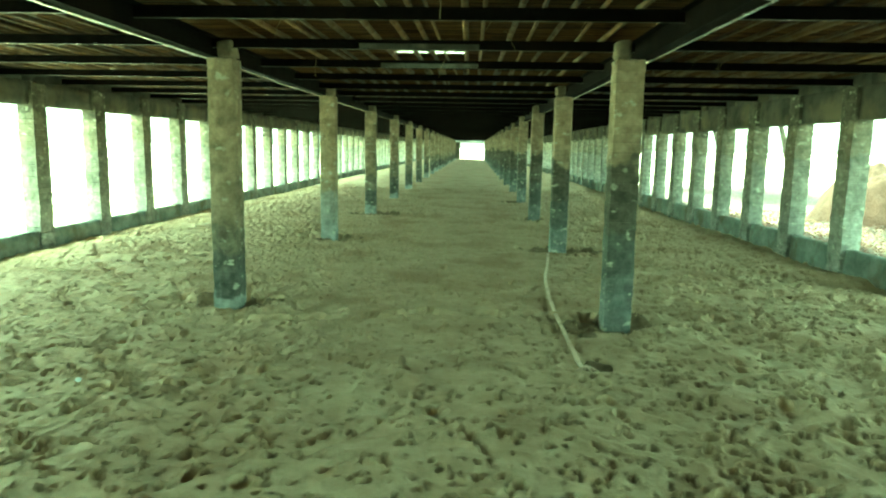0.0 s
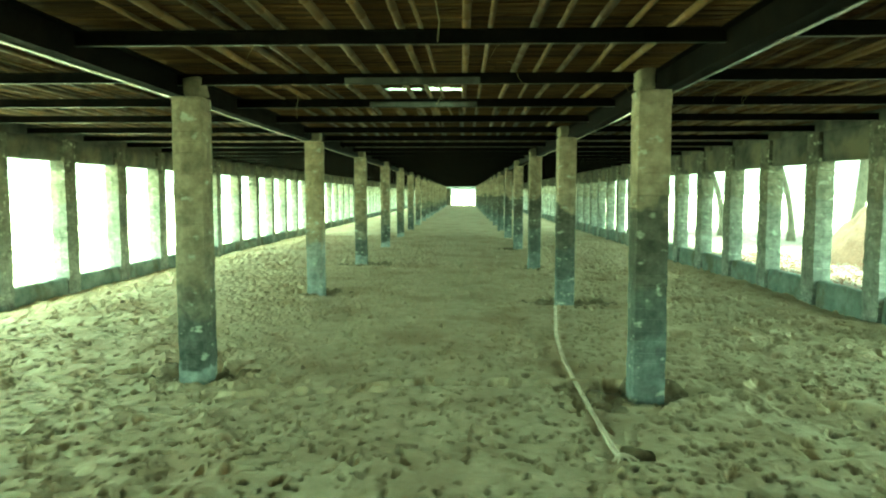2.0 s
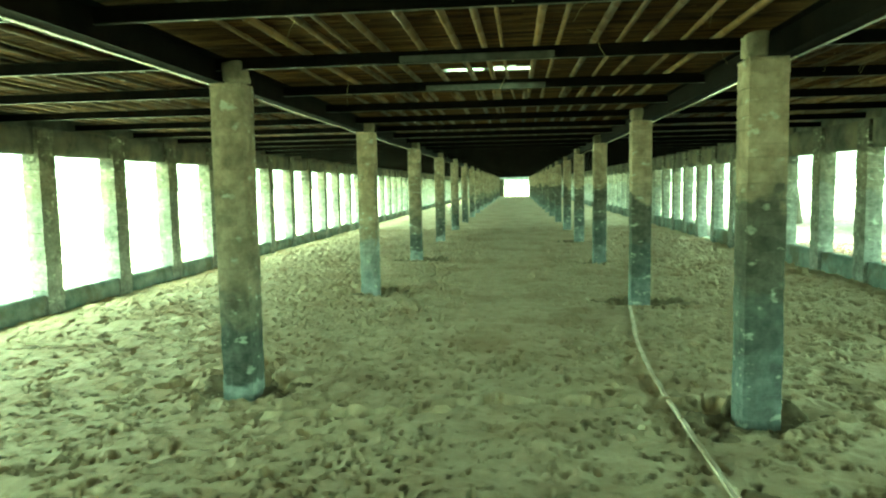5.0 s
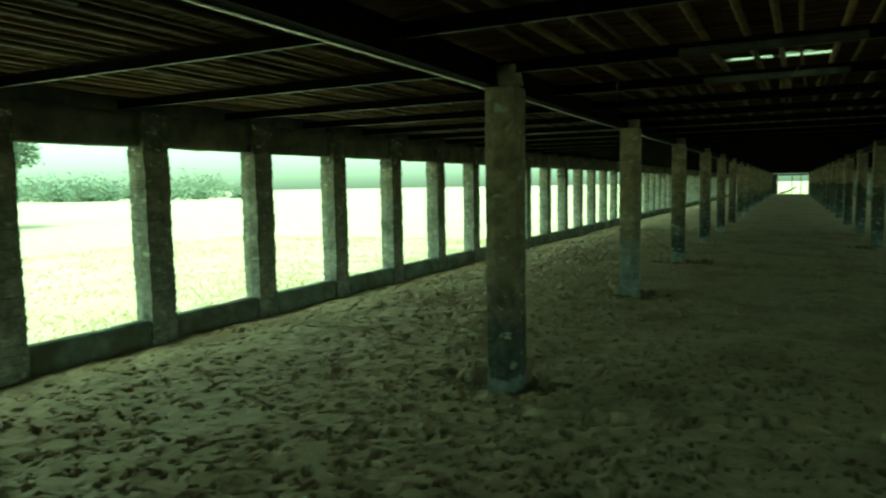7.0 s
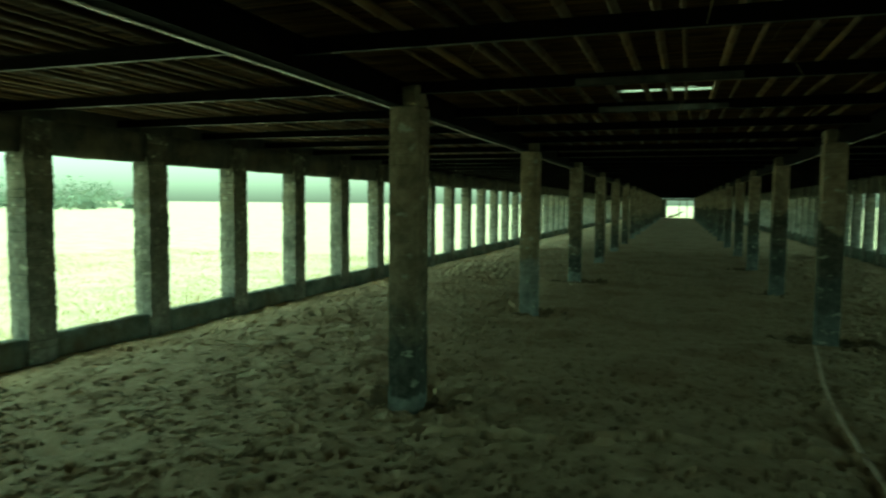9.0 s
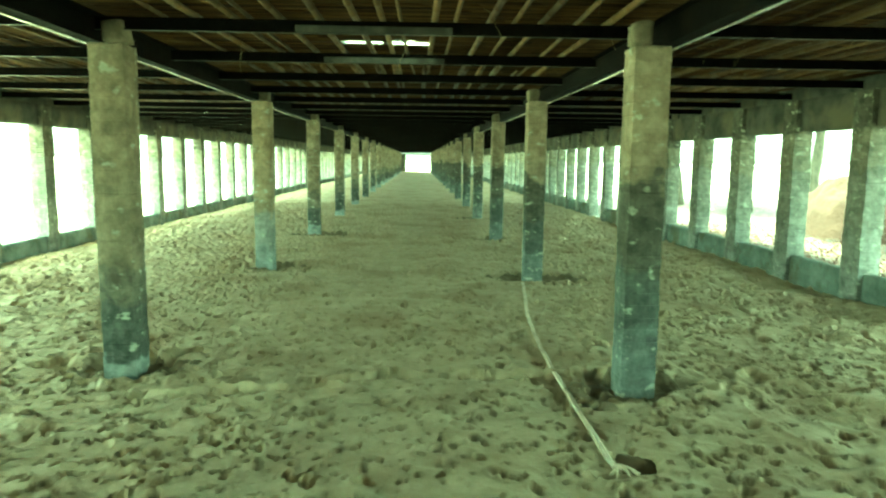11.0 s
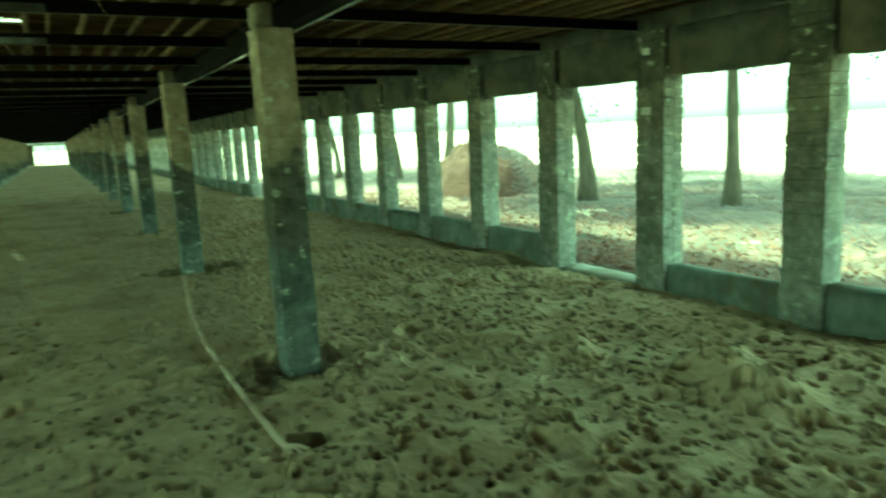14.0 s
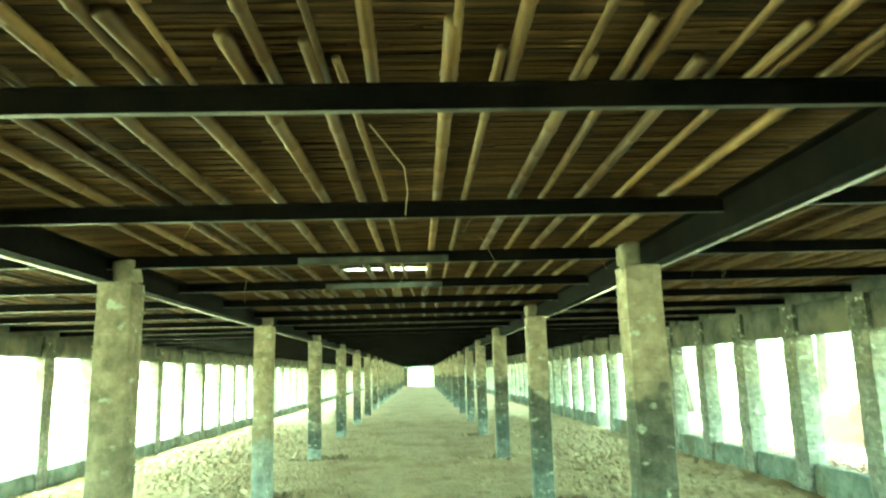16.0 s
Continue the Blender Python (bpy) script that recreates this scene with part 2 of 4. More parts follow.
def rough_box(name, lx, ly, lz, step, amp, freq, seed, course=0.0, joint=0.0, worn=0.012, smooth=True):
    """A masonry block standing on z=0, centred in x and y, with an uneven face, worn arrises and, with course, brick courses and joints."""
    def line(length):
        k = max(1, round(length / step))
        return [length * i / k - length / 2 for i in range(k + 1)]
    xs, ys = line(lx), line(ly)
    if course:
        zs, flags, z = [], [], 0.0
        while z < lz - 0.02:
            top = min(z + course, lz)
            zs += [z + 0.008, top - 0.008]
            flags += [0, 0]
            if top < lz - 0.02:
                zs += [top - 0.003, top + 0.003]
                flags += [1, 1]
            z = top
        zs[0], zs[-1] = 0.0, lz
    else:
        zs = [v + lz / 2 for v in line(lz)]
        flags = [0] * len(zs)
    idx, verts, faces = {}, [], []
    nx, ny, nz = len(xs), len(ys), len(zs)
    rnd = random.Random(seed)
    shift = [(rnd.uniform(-1, 1) * amp * 0.8, rnd.uniform(-1, 1) * amp * 0.8) for _ in range(nz)]
    for k in range(nz):
        # both rims of one course move together
        if course and k and not flags[k] and not flags[k - 1]:
            shift[k] = shift[k - 1]

    def vert(i, j, k):
        key = (i, j, k)
        if key not in idx:
            x, y, z = xs[i], ys[j], zs[k]
            ex, ey, ez = i in (0, nx - 1), j in (0, ny - 1), k in (0, nz - 1)
            p = Vector((x, y, z)) * freq + Vector((seed * 3.7, seed * 1.3, seed * 5.1))
            d = Vector(noise.noise_vector(p)) * amp + Vector(noise.noise_vector(p * 3.1)) * amp * 0.4
            w = worn if ex + ey + ez > 1 else 0.0
            inset = w + (joint if flags[k] else 0.0)
            if ex:
                x -= math.copysign(inset, x)
            if ey:
                y -= math.copysign(inset, y)
            if ez and ex + ey:
                z -= math.copysign(w, z - lz / 2)
            if course:
                x, y = x + shift[k][0], y + shift[k][1]
            idx[key] = len(verts)
            verts.append((x + d.x, y + d.y, z + (d.z if not course else 0)))
        return idx[key]
    for i in range(nx - 1):
        for j in range(ny - 1):
            faces.append((vert(i, j, 0), vert(i, j + 1, 0), vert(i + 1, j + 1, 0), vert(i + 1, j, 0)))
            faces.append((vert(i, j, nz - 1), vert(i + 1, j, nz - 1), vert(i + 1, j + 1, nz - 1), vert(i, j + 1, nz - 1)))
    for k in range(nz - 1):
        for i in range(nx - 1):
            faces.append((vert(i, 0, k), vert(i + 1, 0, k), vert(i + 1, 0, k + 1), vert(i, 0, k + 1)))
            faces.append((vert(i, ny - 1, k), vert(i, ny - 1, k + 1), vert(i + 1, ny - 1, k + 1), vert(i + 1, ny - 1, k)))
        for j in range(ny - 1):
            faces.append((vert(0, j, k), vert(0, j, k + 1), vert(0, j + 1, k + 1), vert(0, j + 1, k)))
            faces.append((vert(nx - 1, j, k), vert(nx - 1, j + 1, k), vert(nx - 1, j + 1, k + 1), vert(nx - 1, j, k + 1)))
    return mesh_of(name, verts, faces, smooth and not course)


def tube(pts, radii, sides, verts, faces, cap=True):
    """Adds a round bar along pts to verts and faces."""
    base = len(verts)
    n = len(pts)
    for i, p in enumerate(pts):
        p = Vector(p)
        d = (Vector(pts[min(i + 1, n - 1)]) - Vector(pts[max(i - 1, 0)])).normalized()
        u = d.cross(Vector((0, 0, 1)) if abs(d.z) < 0.9 else Vector((1, 0, 0))).normalized()
        v = d.cross(u)
        for s in range(sides):
            a = 2 * math.pi * s / sides
            verts.append(tuple(p + radii[i] * (math.cos(a) * u + math.sin(a) * v)))
    for i in range(n - 1):
        for s in range(sides):
            a, b = base + i * sides + s, base + i * sides + (s + 1) % sides
            faces.append((a, b, b + sides, a + sides))
    if cap:
        faces.append(tuple(base + s for s in range(sides))[::-1])
        faces.append(tuple(base + (n - 1) * sides + s for s in range(sides)))


def i_section(length, height, flange, web, thick):
    """Profile swept along +x from 0 to length: a rolled I, z from 0 up, centred in y. Returns verts and faces, the underside first."""
    f, w, h, t = flange / 2, web / 2, height, thick
    prof = [(-f, 0), (f, 0), (f, t * 0.7), (w, t * 1.4), (w, h - t * 1.4), (f, h - t * 0.7), (f, h), (-f, h), (-f, h - t * 0.7), (-w, h - t * 1.4),
            (-w, t * 1.4), (-f, t * 0.7)]
    n = len(prof)
    verts = [(0, y, z) for y, z in prof] + [(length, y, z) for y, z in prof]
    faces = [(i, (i + 1) % n, n + (i + 1) % n, n + i) for i in range(n)]
    return verts, [f_[::-1] for f_ in faces]


# ---- plan ----
LEFT, RIGHT = -6.40, 4.80          # inner faces of the wall pillars
FAR, BACK = 92.0, -4.0
COL_R = [5.535, 9.865, 14.68] + [19.6 + 4.82 * i for i in range(15)]
SHIFT_R = [0, 0, 0.06, 0.11] + [0.14] * 14          # the east row is not quite straight
COL_L = [5.84 + 0.135, 10.6 + 0.135] + [15.40 + 4.76 * i for i in range(16)]
XR, XL = 1.365, -2.355
PIT_L, PIT_R = 1.675, 1.52


# ---- sand floor ----
def value_noise(X, Y, size, seed):
    """Smooth random field with features of that size, -1 to 1."""
    g = np.random.RandomState(seed).uniform(-1, 1, (512, 512))
    u, v = X / size + 100.3, Y / size + 100.7
    iu, iv = np.floor(u).astype(int), np.floor(v).astype(int)
    fu, fv = u - iu, v - iv
    fu, fv = fu * fu * (3 - 2 * fu), fv * fv * (3 - 2 * fv)
    a, b = g[iu % 512, iv % 512], g[(iu + 1) % 512, iv % 512]
    c, d = g[iu % 512, (iv + 1) % 512], g[(iu + 1) % 512, (iv + 1) % 512]
    return (a * (1 - fu) + b * fu) * (1 - fv) + (c * (1 - fu) + d * fu) * fv


def lane(X, Y):
    """1 where the middle lane is raked flat, 0 where cattle have trodden."""
    w = value_noise(X, Y, 1.1, 5) * 0.45
    flat = 0.45 + 0.55 * np.exp(-((Y - 9.4) / 1.2) ** 2)
    return flat * np.clip((1.15 - np.abs(X + 0.1 + 0.15 * np.sin(Y * 0.6)) + w) / 0.6, 0, 1)


def soft_height(X, Y):
    """The floor without hoof prints."""
    k = lane(X, Y)
    e = np.clip((X - 1.4) / 0.8, 0, 1)
    h = 0.018 * value_noise(X, Y, 1.3, 1) + (0.55 - 0.2 * k + 0.45 * e) * (0.016 * value_noise(X, Y, 0.33, 2) + 0.009 * value_noise(X, Y, 0.14, 3))
    h += 0.002 * value_noise(X, Y, 0.065, 4) + 0.0015 * value_noise(X, Y, 0.035, 6)
    wx, wy = X + 0.12 * value_noise(X, Y, 0.4, 51), Y + 0.12 * value_noise(X, Y, 0.4, 52)
    h += (1 - 0.8 * k) * e * (0.034 * (0.5 - np.abs(value_noise(wx, wy * 1.3, 0.3, 53))) + 0.007 * (0.5 - np.abs(value_noise(wx, wy, 0.13, 54))))
    # thin crests left between the prints
    h += (1 - 0.6 * k) * (0.012 * np.clip(1 - 5 * np.abs(value_noise(wx * 0.8, wy * 1.4, 0.3, 55)), 0, 1) ** 2 + 0.006 * np.clip(1 - 4 * np.abs(value_noise(wx, wy * 1.2, 0.16, 56)), 0, 1) ** 2)
    # clods and trodden mounds, flatter in the lane
    rough = (1 - 0.62 * k) * (0.75 + 0.35 * value_noise(X, Y, 1.9, 61))
    h += rough * (0.017 * value_noise(wx, wy * 1.25, 0.26, 62) + 0.008 * value_noise(wx, wy * 1.2, 0.1, 63))
    h -= 0.06 * np.clip((-X - 5.3) / 1.1, 0, 1)
    # scuffed hollows round the columns
    for cx, ys, dep in ((XL, COL_L, 0.07), (XR, COL_R, 0.07)):
        for n, cy in enumerate(ys[:6]):
            ox, oy = ((-0.16, 0.02) if n == 0 else (0.05 * math.sin(5 * cy), 0.05)) if cx == XL else (0.0, 0.03)
            r = np.hypot((X - cx - ox) / 2.1, Y - cy - oy) * (1 + 0.4 * value_noise(X, Y, 0.3, 8) + 0.5 * value_noise(X, Y, 0.12, 9))
            inside = np.exp(-(r / 0.23) ** 6)
            h += -dep * inside + 0.02 * inside * value_noise(X, Y, 0.075, 10) + 0.03 * np.exp(-((r - 0.34) / 0.09) ** 2) * (0.4 + 0.5 * value_noise(X, Y, 0.1, 12))
    # scalloped ridge dragged across the lane, and a rut beside the hose
    ry = np.interp(X, (-1.9, -1.12, -0.49, 0.25, 1.1), (5.40, 5.58, 5.83, 5.87, 5.92)) + 0.05 * value_noise(X, Y, 0.2, 57)
    across = np.clip((1.7 - np.abs(X + 0.5)) / 0.4, 0, 1)
    h += across * (0.03 * np.exp(-((Y - ry) / 0.04) ** 2) * np.clip(0.45 + value_noise(X, Y, 0.11, 58), 0, 1) - 0.13 * np.exp(-((Y - ry + 0.11) / 0.06) ** 4) * (0.25 + 0.65 * np.clip(np.sin(X * 34 + 2 * np.sin(X * 5)), 0, 1)))
    h -= 0.03 * np.exp(-((X - 0.72 - 0.1 * np.sin(Y * 1.3)) / 0.12) ** 2) * ((Y > 5) & (Y < 9.2))
    # hollow at the hose end, drag marks
    h -= 0.07 * np.exp(-(((X - 1.0) / 0.12) ** 2 + ((Y - 4.3) / 0.10) ** 2) ** 2)
    for xa, ya, xb, yb, d in ((-0.35, 3.4, -0.8, 2.6, 0.02), (-0.3, 3.4, 0.2, 2.7, 0.022), (0.3, 3.35, 0.75, 2.85, 0.016), (0.6, 3.9, 2.0, 2.5, 0.02),
                              (-5.2, 8.3, -2.6, 9.0, 0.03), (-0.9, 4.6, -0.2, 4.2, 0.014), (-2.0, 8.8, 0.9, 8.6, 0.018)):
        ln = math.hypot(xb - xa, yb - ya)
        u = ((X - xa) * (xb - xa) + (Y - ya) * (yb - ya)) / ln
        w = ((X - xa) * (yb - ya) - (Y - ya) * (xb - xa)) / ln + 0.03 * np.sin(u * 4)
        h += ((u > 0) & (u < ln)) * 0.55 * d * (-np.exp(-(w / 0.025) ** 2) + 0.7 * np.exp(-((w - 0.05) / 0.03) ** 2))
    for cx, cy, r, t in ((3.34, 3.2, 0.25, 0.17), (3.55, 3.62, 0.23, 0.16), (3.05, 4.6, 0.22, 0.07), (2.9, 5.1, 0.25, 0.06)):
        h += t * np.exp(-(((X - cx) ** 2 + (Y - cy) ** 2) / r ** 2) ** 1.3)
    return h


def make_floor():
    xs = np.concatenate([np.arange(LEFT - 0.12, -3.3, 0.019), np.arange(-3.3, 3.6, 0.0105), np.arange(3.6, RIGHT + 0.13, 0.017)])
    ys = np.concatenate([np.arange(BACK, -1.6, 0.05), np.arange(-1.6, 1.7, 0.032), np.arange(1.7, 8, 0.0145), np.arange(8, 15, 0.022), np.arange(15, 30, 0.1),
                         np.arange(30, FAR + 6, 0.8)])
    X, Y = np.meshgrid(xs, ys, indexing='ij')
    H = soft_height(X, Y)
    rs = np.random.RandomState(11)
    K = lane(X, Y)
    D = np.zeros_like(H)
    # hoof prints: a pit with a pushed-up rim
    count = 56000
    px, py = rs.uniform(LEFT, RIGHT, count), -3.9 + 29.9 * rs.rand(count) ** 1.1
    for i in range(count):
        size = rs.rand()
        r = (0.012 + (0.022 if px[i] < 1.4 else 0.03) * size ** 1.5) * (1.7 if i % 13 == 0 else 1.0) * min(1.9, 1 + 0.11 * max(0.0, py[i] - 6))
        w = 2.6 * r + 0.02
        i0, i1 = np.searchsorted(xs, (px[i] - w, px[i] + w))
        j0, j1 = np.searchsorted(ys, (py[i] - w, py[i] + w))
        if i1 - i0 < 2 or j1 - j0 < 2:
            continue
        k = K[(i0 + i1) // 2, (j0 + j1) // 2]
        cluster = 0.5 + 0.5 * math.sin(px[i] * 2.1 + 1.3 * math.sin(py[i] * 1.7)) * math.sin(py[i] * 2.6 + px[i])
        if rs.rand() < k * (0.6 - 0.5 * cluster) or rs.rand() < 0.35 * (1 - cluster):
            continue
        a, e = rs.uniform(0, math.pi), rs.uniform(1.0, 2.5)
        dep = (0.7 + 0.9 * rs.rand()) * (0.014 + 0.85 * r)
        dx, dy = X[i0:i1, j0:j1] - px[i], Y[i0:i1, j0:j1] - py[i]
        u, v = dx * math.cos(a) + dy * math.sin(a), (-dx * math.sin(a) + dy * math.cos(a)) * e
        q = np.sqrt(u * u + v * v) / r
        D[i0:i1, j0:j1] += -dep * np.exp(-q ** 6) + 0.4 * dep * np.exp(-((q - 1.3) / 0.26) ** 2) * np.clip(0.4 + 0.5 * u / r, 0, 1)
    H = np.maximum(H + np.clip(D, -0.075, 0.016), -0.22)
    nx, ny = X.shape
    co = np.stack([X, Y, H], -1).reshape(-1, 3)
    i, j = np.meshgrid(np.arange(nx - 1), np.arange(ny - 1), indexing='ij')
    q = np.stack([i * ny + j, (i + 1) * ny + j, (i + 1) * ny + j + 1, i * ny + j + 1], -1).reshape(-1, 4)
    me = bpy.data.meshes.new("floor")
    me.vertices.add(len(co))
    me.vertices.foreach_set("co", co.ravel())
    me.loops.add(q.size)
    me.loops.foreach_set("vertex_index", q.ravel().astype(np.int32))
    me.polygons.add(len(q))
    me.polygons.foreach_set("loop_start", np.arange(0, q.size, 4, dtype=np.int32))
    me.polygons.foreach_set("use_smooth", np.ones(len(q), bool))
    me.update(calc_edges=True)
    tagged(part("floor", me, SAND), "loose trodden beige sand floor with hoof prints", "floor", kind="structure")

    def at(x, y):
        a, b = min(max(np.searchsorted(xs, x), 0), nx - 1), min(max(np.searchsorted(ys, y), 0), ny - 1)
        return float(H[a, b])
    return at


floor_z = make_floor()


def make_ground():
    """One sheet to the horizon; it dips under the shed's floor."""
    side = [-1500, -700, -300, -150, -80, -50, -35]
    xs = np.array(side + list(np.arange(-26, -6.6, 0.3)) + [-6.6, -6.2, 4.6, 5.0] + list(np.arange(5.1, 20, 0.16)) + [22, 26, 35, 50, 80, 150, 300, 700, 1500])
    ys = np.array([-1500, -600, -200, -80, -30, -10] + list(np.arange(-4, 24, 0.2)) + [26, 30, 40, 55, 75, 98, 130, 200, 400, 800, 1500])
    X, Y = np.meshgrid(xs, ys, indexing='ij')
    near = (np.abs(X) < 27) & (Y > -4) & (Y < 24)
    H = -0.05 + near * (0.03 * value_noise(X, Y, 1.7, 21) + 0.02 * value_noise(X, Y, 0.5, 22))
    H += near * (X > 5.2) * (0.05 * np.abs(value_noise(X, Y, 0.45, 23)) + 0.09 * np.clip((X - 7) / 3, 0, 1) * value_noise(X, Y, 1.1, 24))
    H = np.where((X > -6.5) & (X < 4.9) & (Y > BACK - 6) & (Y < FAR + 6), -0.25, H)
    verts = [tuple(v) for v in np.stack([X, Y, H], -1).reshape(-1, 3)]
    ny = len(ys)
    faces = [(i * ny + j, (i + 1) * ny + j, (i + 1) * ny + j + 1, i * ny + j + 1) for i in range(len(xs) - 1) for j in range(ny - 1)]
    tagged(part("ground", mesh_of("ground", verts, faces, True), FIELD), "sunlit bare field of dry soil and stubble", "ground", kind="structure")


make_ground()


def make_yard():
    """Trodden soil under the trees, with a ragged edge; it lies on the ground sheet."""
    xs, ys = np.arange(5.12, 19, 0.09), np.arange(-3, 30, 0.12)
    X, Y = np.meshgrid(xs, ys, indexing='ij')
    H = -0.005 + 0.035 * np.abs(value_noise(X, Y, 0.45, 41)) + 0.03 * np.abs(value_noise(X, Y, 0.2, 43)) + 0.02 * value_noise(X, Y, 0.1, 46) + 0.10 * np.clip((X - 7) / 3, 0, 1) * np.abs(value_noise(X, Y, 1.4, 44))
    edge = 16.0 + 1.8 * value_noise(X, Y, 2.5, 45) - X
    H = np.where(edge < 0, -0.3, H)
    ny = len(ys)
    verts = [tuple(v) for v in np.stack([X, Y, H], -1).reshape(-1, 3)]
    faces = [(i * ny + j, (i + 1) * ny + j, (i + 1) * ny + j + 1, i * ny + j + 1) for i in range(len(xs) - 1) for j in range(ny - 1)]
    tagged(part("yard", mesh_of("yard", verts, faces, True), YARD), "brown trodden soil strewn with leaves under trees", "ground", kind="structure")


make_yard()


# ---- side walls: pillars, low sills and lintel band ----
def side_wall(name, face, sign, pitch, first, sill_top, lintel, top, doors):
    wall = tagged(new(name), "row of limewashed brick pillars with low sill wall", "wall", kind="structure")
    w, dep = 0.36, 0.27
    kinds = [rough_box("pillar", dep, w, top + 0.16, 0.12, 0.0075, 2.3, 31 + 7 * i + (sign > 0), 0.085, 0.003, 0.014) for i in range(4)]
    gap = pitch - w
    sills = [rough_box("sill_wall", 0.19, gap + 0.04, sill_top + 0.16, 0.11, 0.012, 2.6, 61 + i, worn=0.016) for i in range(3)]
    lints = [rough_box("lintel", 0.20, gap + 0.04, top - lintel, 0.13, 0.012, 2.2, 81 + i, worn=0.016) for i in range(3)]
    closer = rough_box("eaves_board", 0.11, pitch + 0.01, 0.335, 0.3, 0.004, 2.2, 91)
    i = -math.ceil((first - BACK) / pitch)
    y = first + i * pitch
    rnd = random.Random(5)
    while y < FAR + 0.5:
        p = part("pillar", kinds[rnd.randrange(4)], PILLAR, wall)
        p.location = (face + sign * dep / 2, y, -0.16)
        mid = y + pitch / 2
        if i not in doors:
            o = part("sill_wall", sills[rnd.randrange(3)], SILL, wall)
            o.location = (face + sign * ((0.055 if sign > 0 else 0.02) + 0.095), mid, -0.24 if sign > 0 and i == -1 else -0.16)
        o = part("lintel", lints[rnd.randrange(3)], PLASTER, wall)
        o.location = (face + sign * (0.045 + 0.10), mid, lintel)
        # strip added to keep daylight out between lintel and roof
        o = part("eaves_board", closer, PLASTER, wall)
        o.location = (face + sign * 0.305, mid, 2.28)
        i, y = i + 1, y + pitch
    return wall


wall_w = side_wall("wall_west", LEFT, -1, PIT_L, 6.10, 0.22, 2.06, 2.43, ())
wall_e = side_wall("wall_east", RIGHT, 1, PIT_R, 5.465, 0.35, 1.98, 2.42, (0, 9))


def end_wall(name, y, x0, x1, z1, label):
    """Plastered end wall with one doorway."""
    wall = tagged(new(name), label, "wall", kind="structure")
    a, b = LEFT - 0.25, RIGHT + 0.25
    for lo, hi, z0, zt in ((a, x0, -0.16, 2.44), (x1, b, -0.16, 2.44), (x0, x1, z1, 2.44)):
        if hi - lo > 0.05:
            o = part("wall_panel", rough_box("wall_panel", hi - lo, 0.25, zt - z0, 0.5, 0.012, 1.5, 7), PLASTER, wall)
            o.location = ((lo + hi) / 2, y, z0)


end_wall("wall_north", FAR + 1.2, -1.75, 1.75, 2.2, "plastered far end wall with a bright doorway")
end_wall("wall_south", BACK - 0.6, -1.2, -1.2, 2.2, "plain plastered end wall")


# ---- columns and steel ----
def make_column():
    base = tagged(new("column"), "square brick column, limewashed tan above and grey-green below", "column", "two rows of roof columns")
    shafts = [rough_box("shaft", 0.268, 0.268, 2.59, 0.09, 0.0035, 2.6, 101 + i, 0.085, 0.001, 0.014) for i in range(4)]
    caps = [rough_box("mortar_cap", 0.14, 0.19, 0.15, 0.035, 0.02, 7, 111 + i, worn=0.008) for i in range(2)]
    rnd = random.Random(3)
    for x, ys, s in ((XL, COL_L, -1), (XR, COL_R, 1)):
        for k, y in enumerate(ys):
            if base.name == "column" and not base.children:
                ob = base
            else:
                ob = tagged(new("column"), base["label"], base["category"], base["group"])
            ob.location = (x + (SHIFT_R[k] if s > 0 else 0), y, -0.25 if s > 0 else -0.224)
            ob.rotation_euler = (rnd.uniform(-0.003, 0.003), rnd.uniform(-0.003, 0.003), rnd.uniform(-0.03, 0.03))
            shaft = shafts[rnd.randrange(4)].copy()
            part("shaft", shaft, COLUMN if s > 0 else PALE_COLUMN if k == 1 else WEST_COLUMN, ob)
            if s < 0:
                ob["label"] = "square brick column, patchy ochre limewash above a pale grey base"
            c = part("mortar_cap", caps[k % 2], MORTAR, ob, "rough mortar packing beside the girder")
            c.location = (-s * (0.055 if s > 0 else 0.04), 0, 2.588)


make_column()


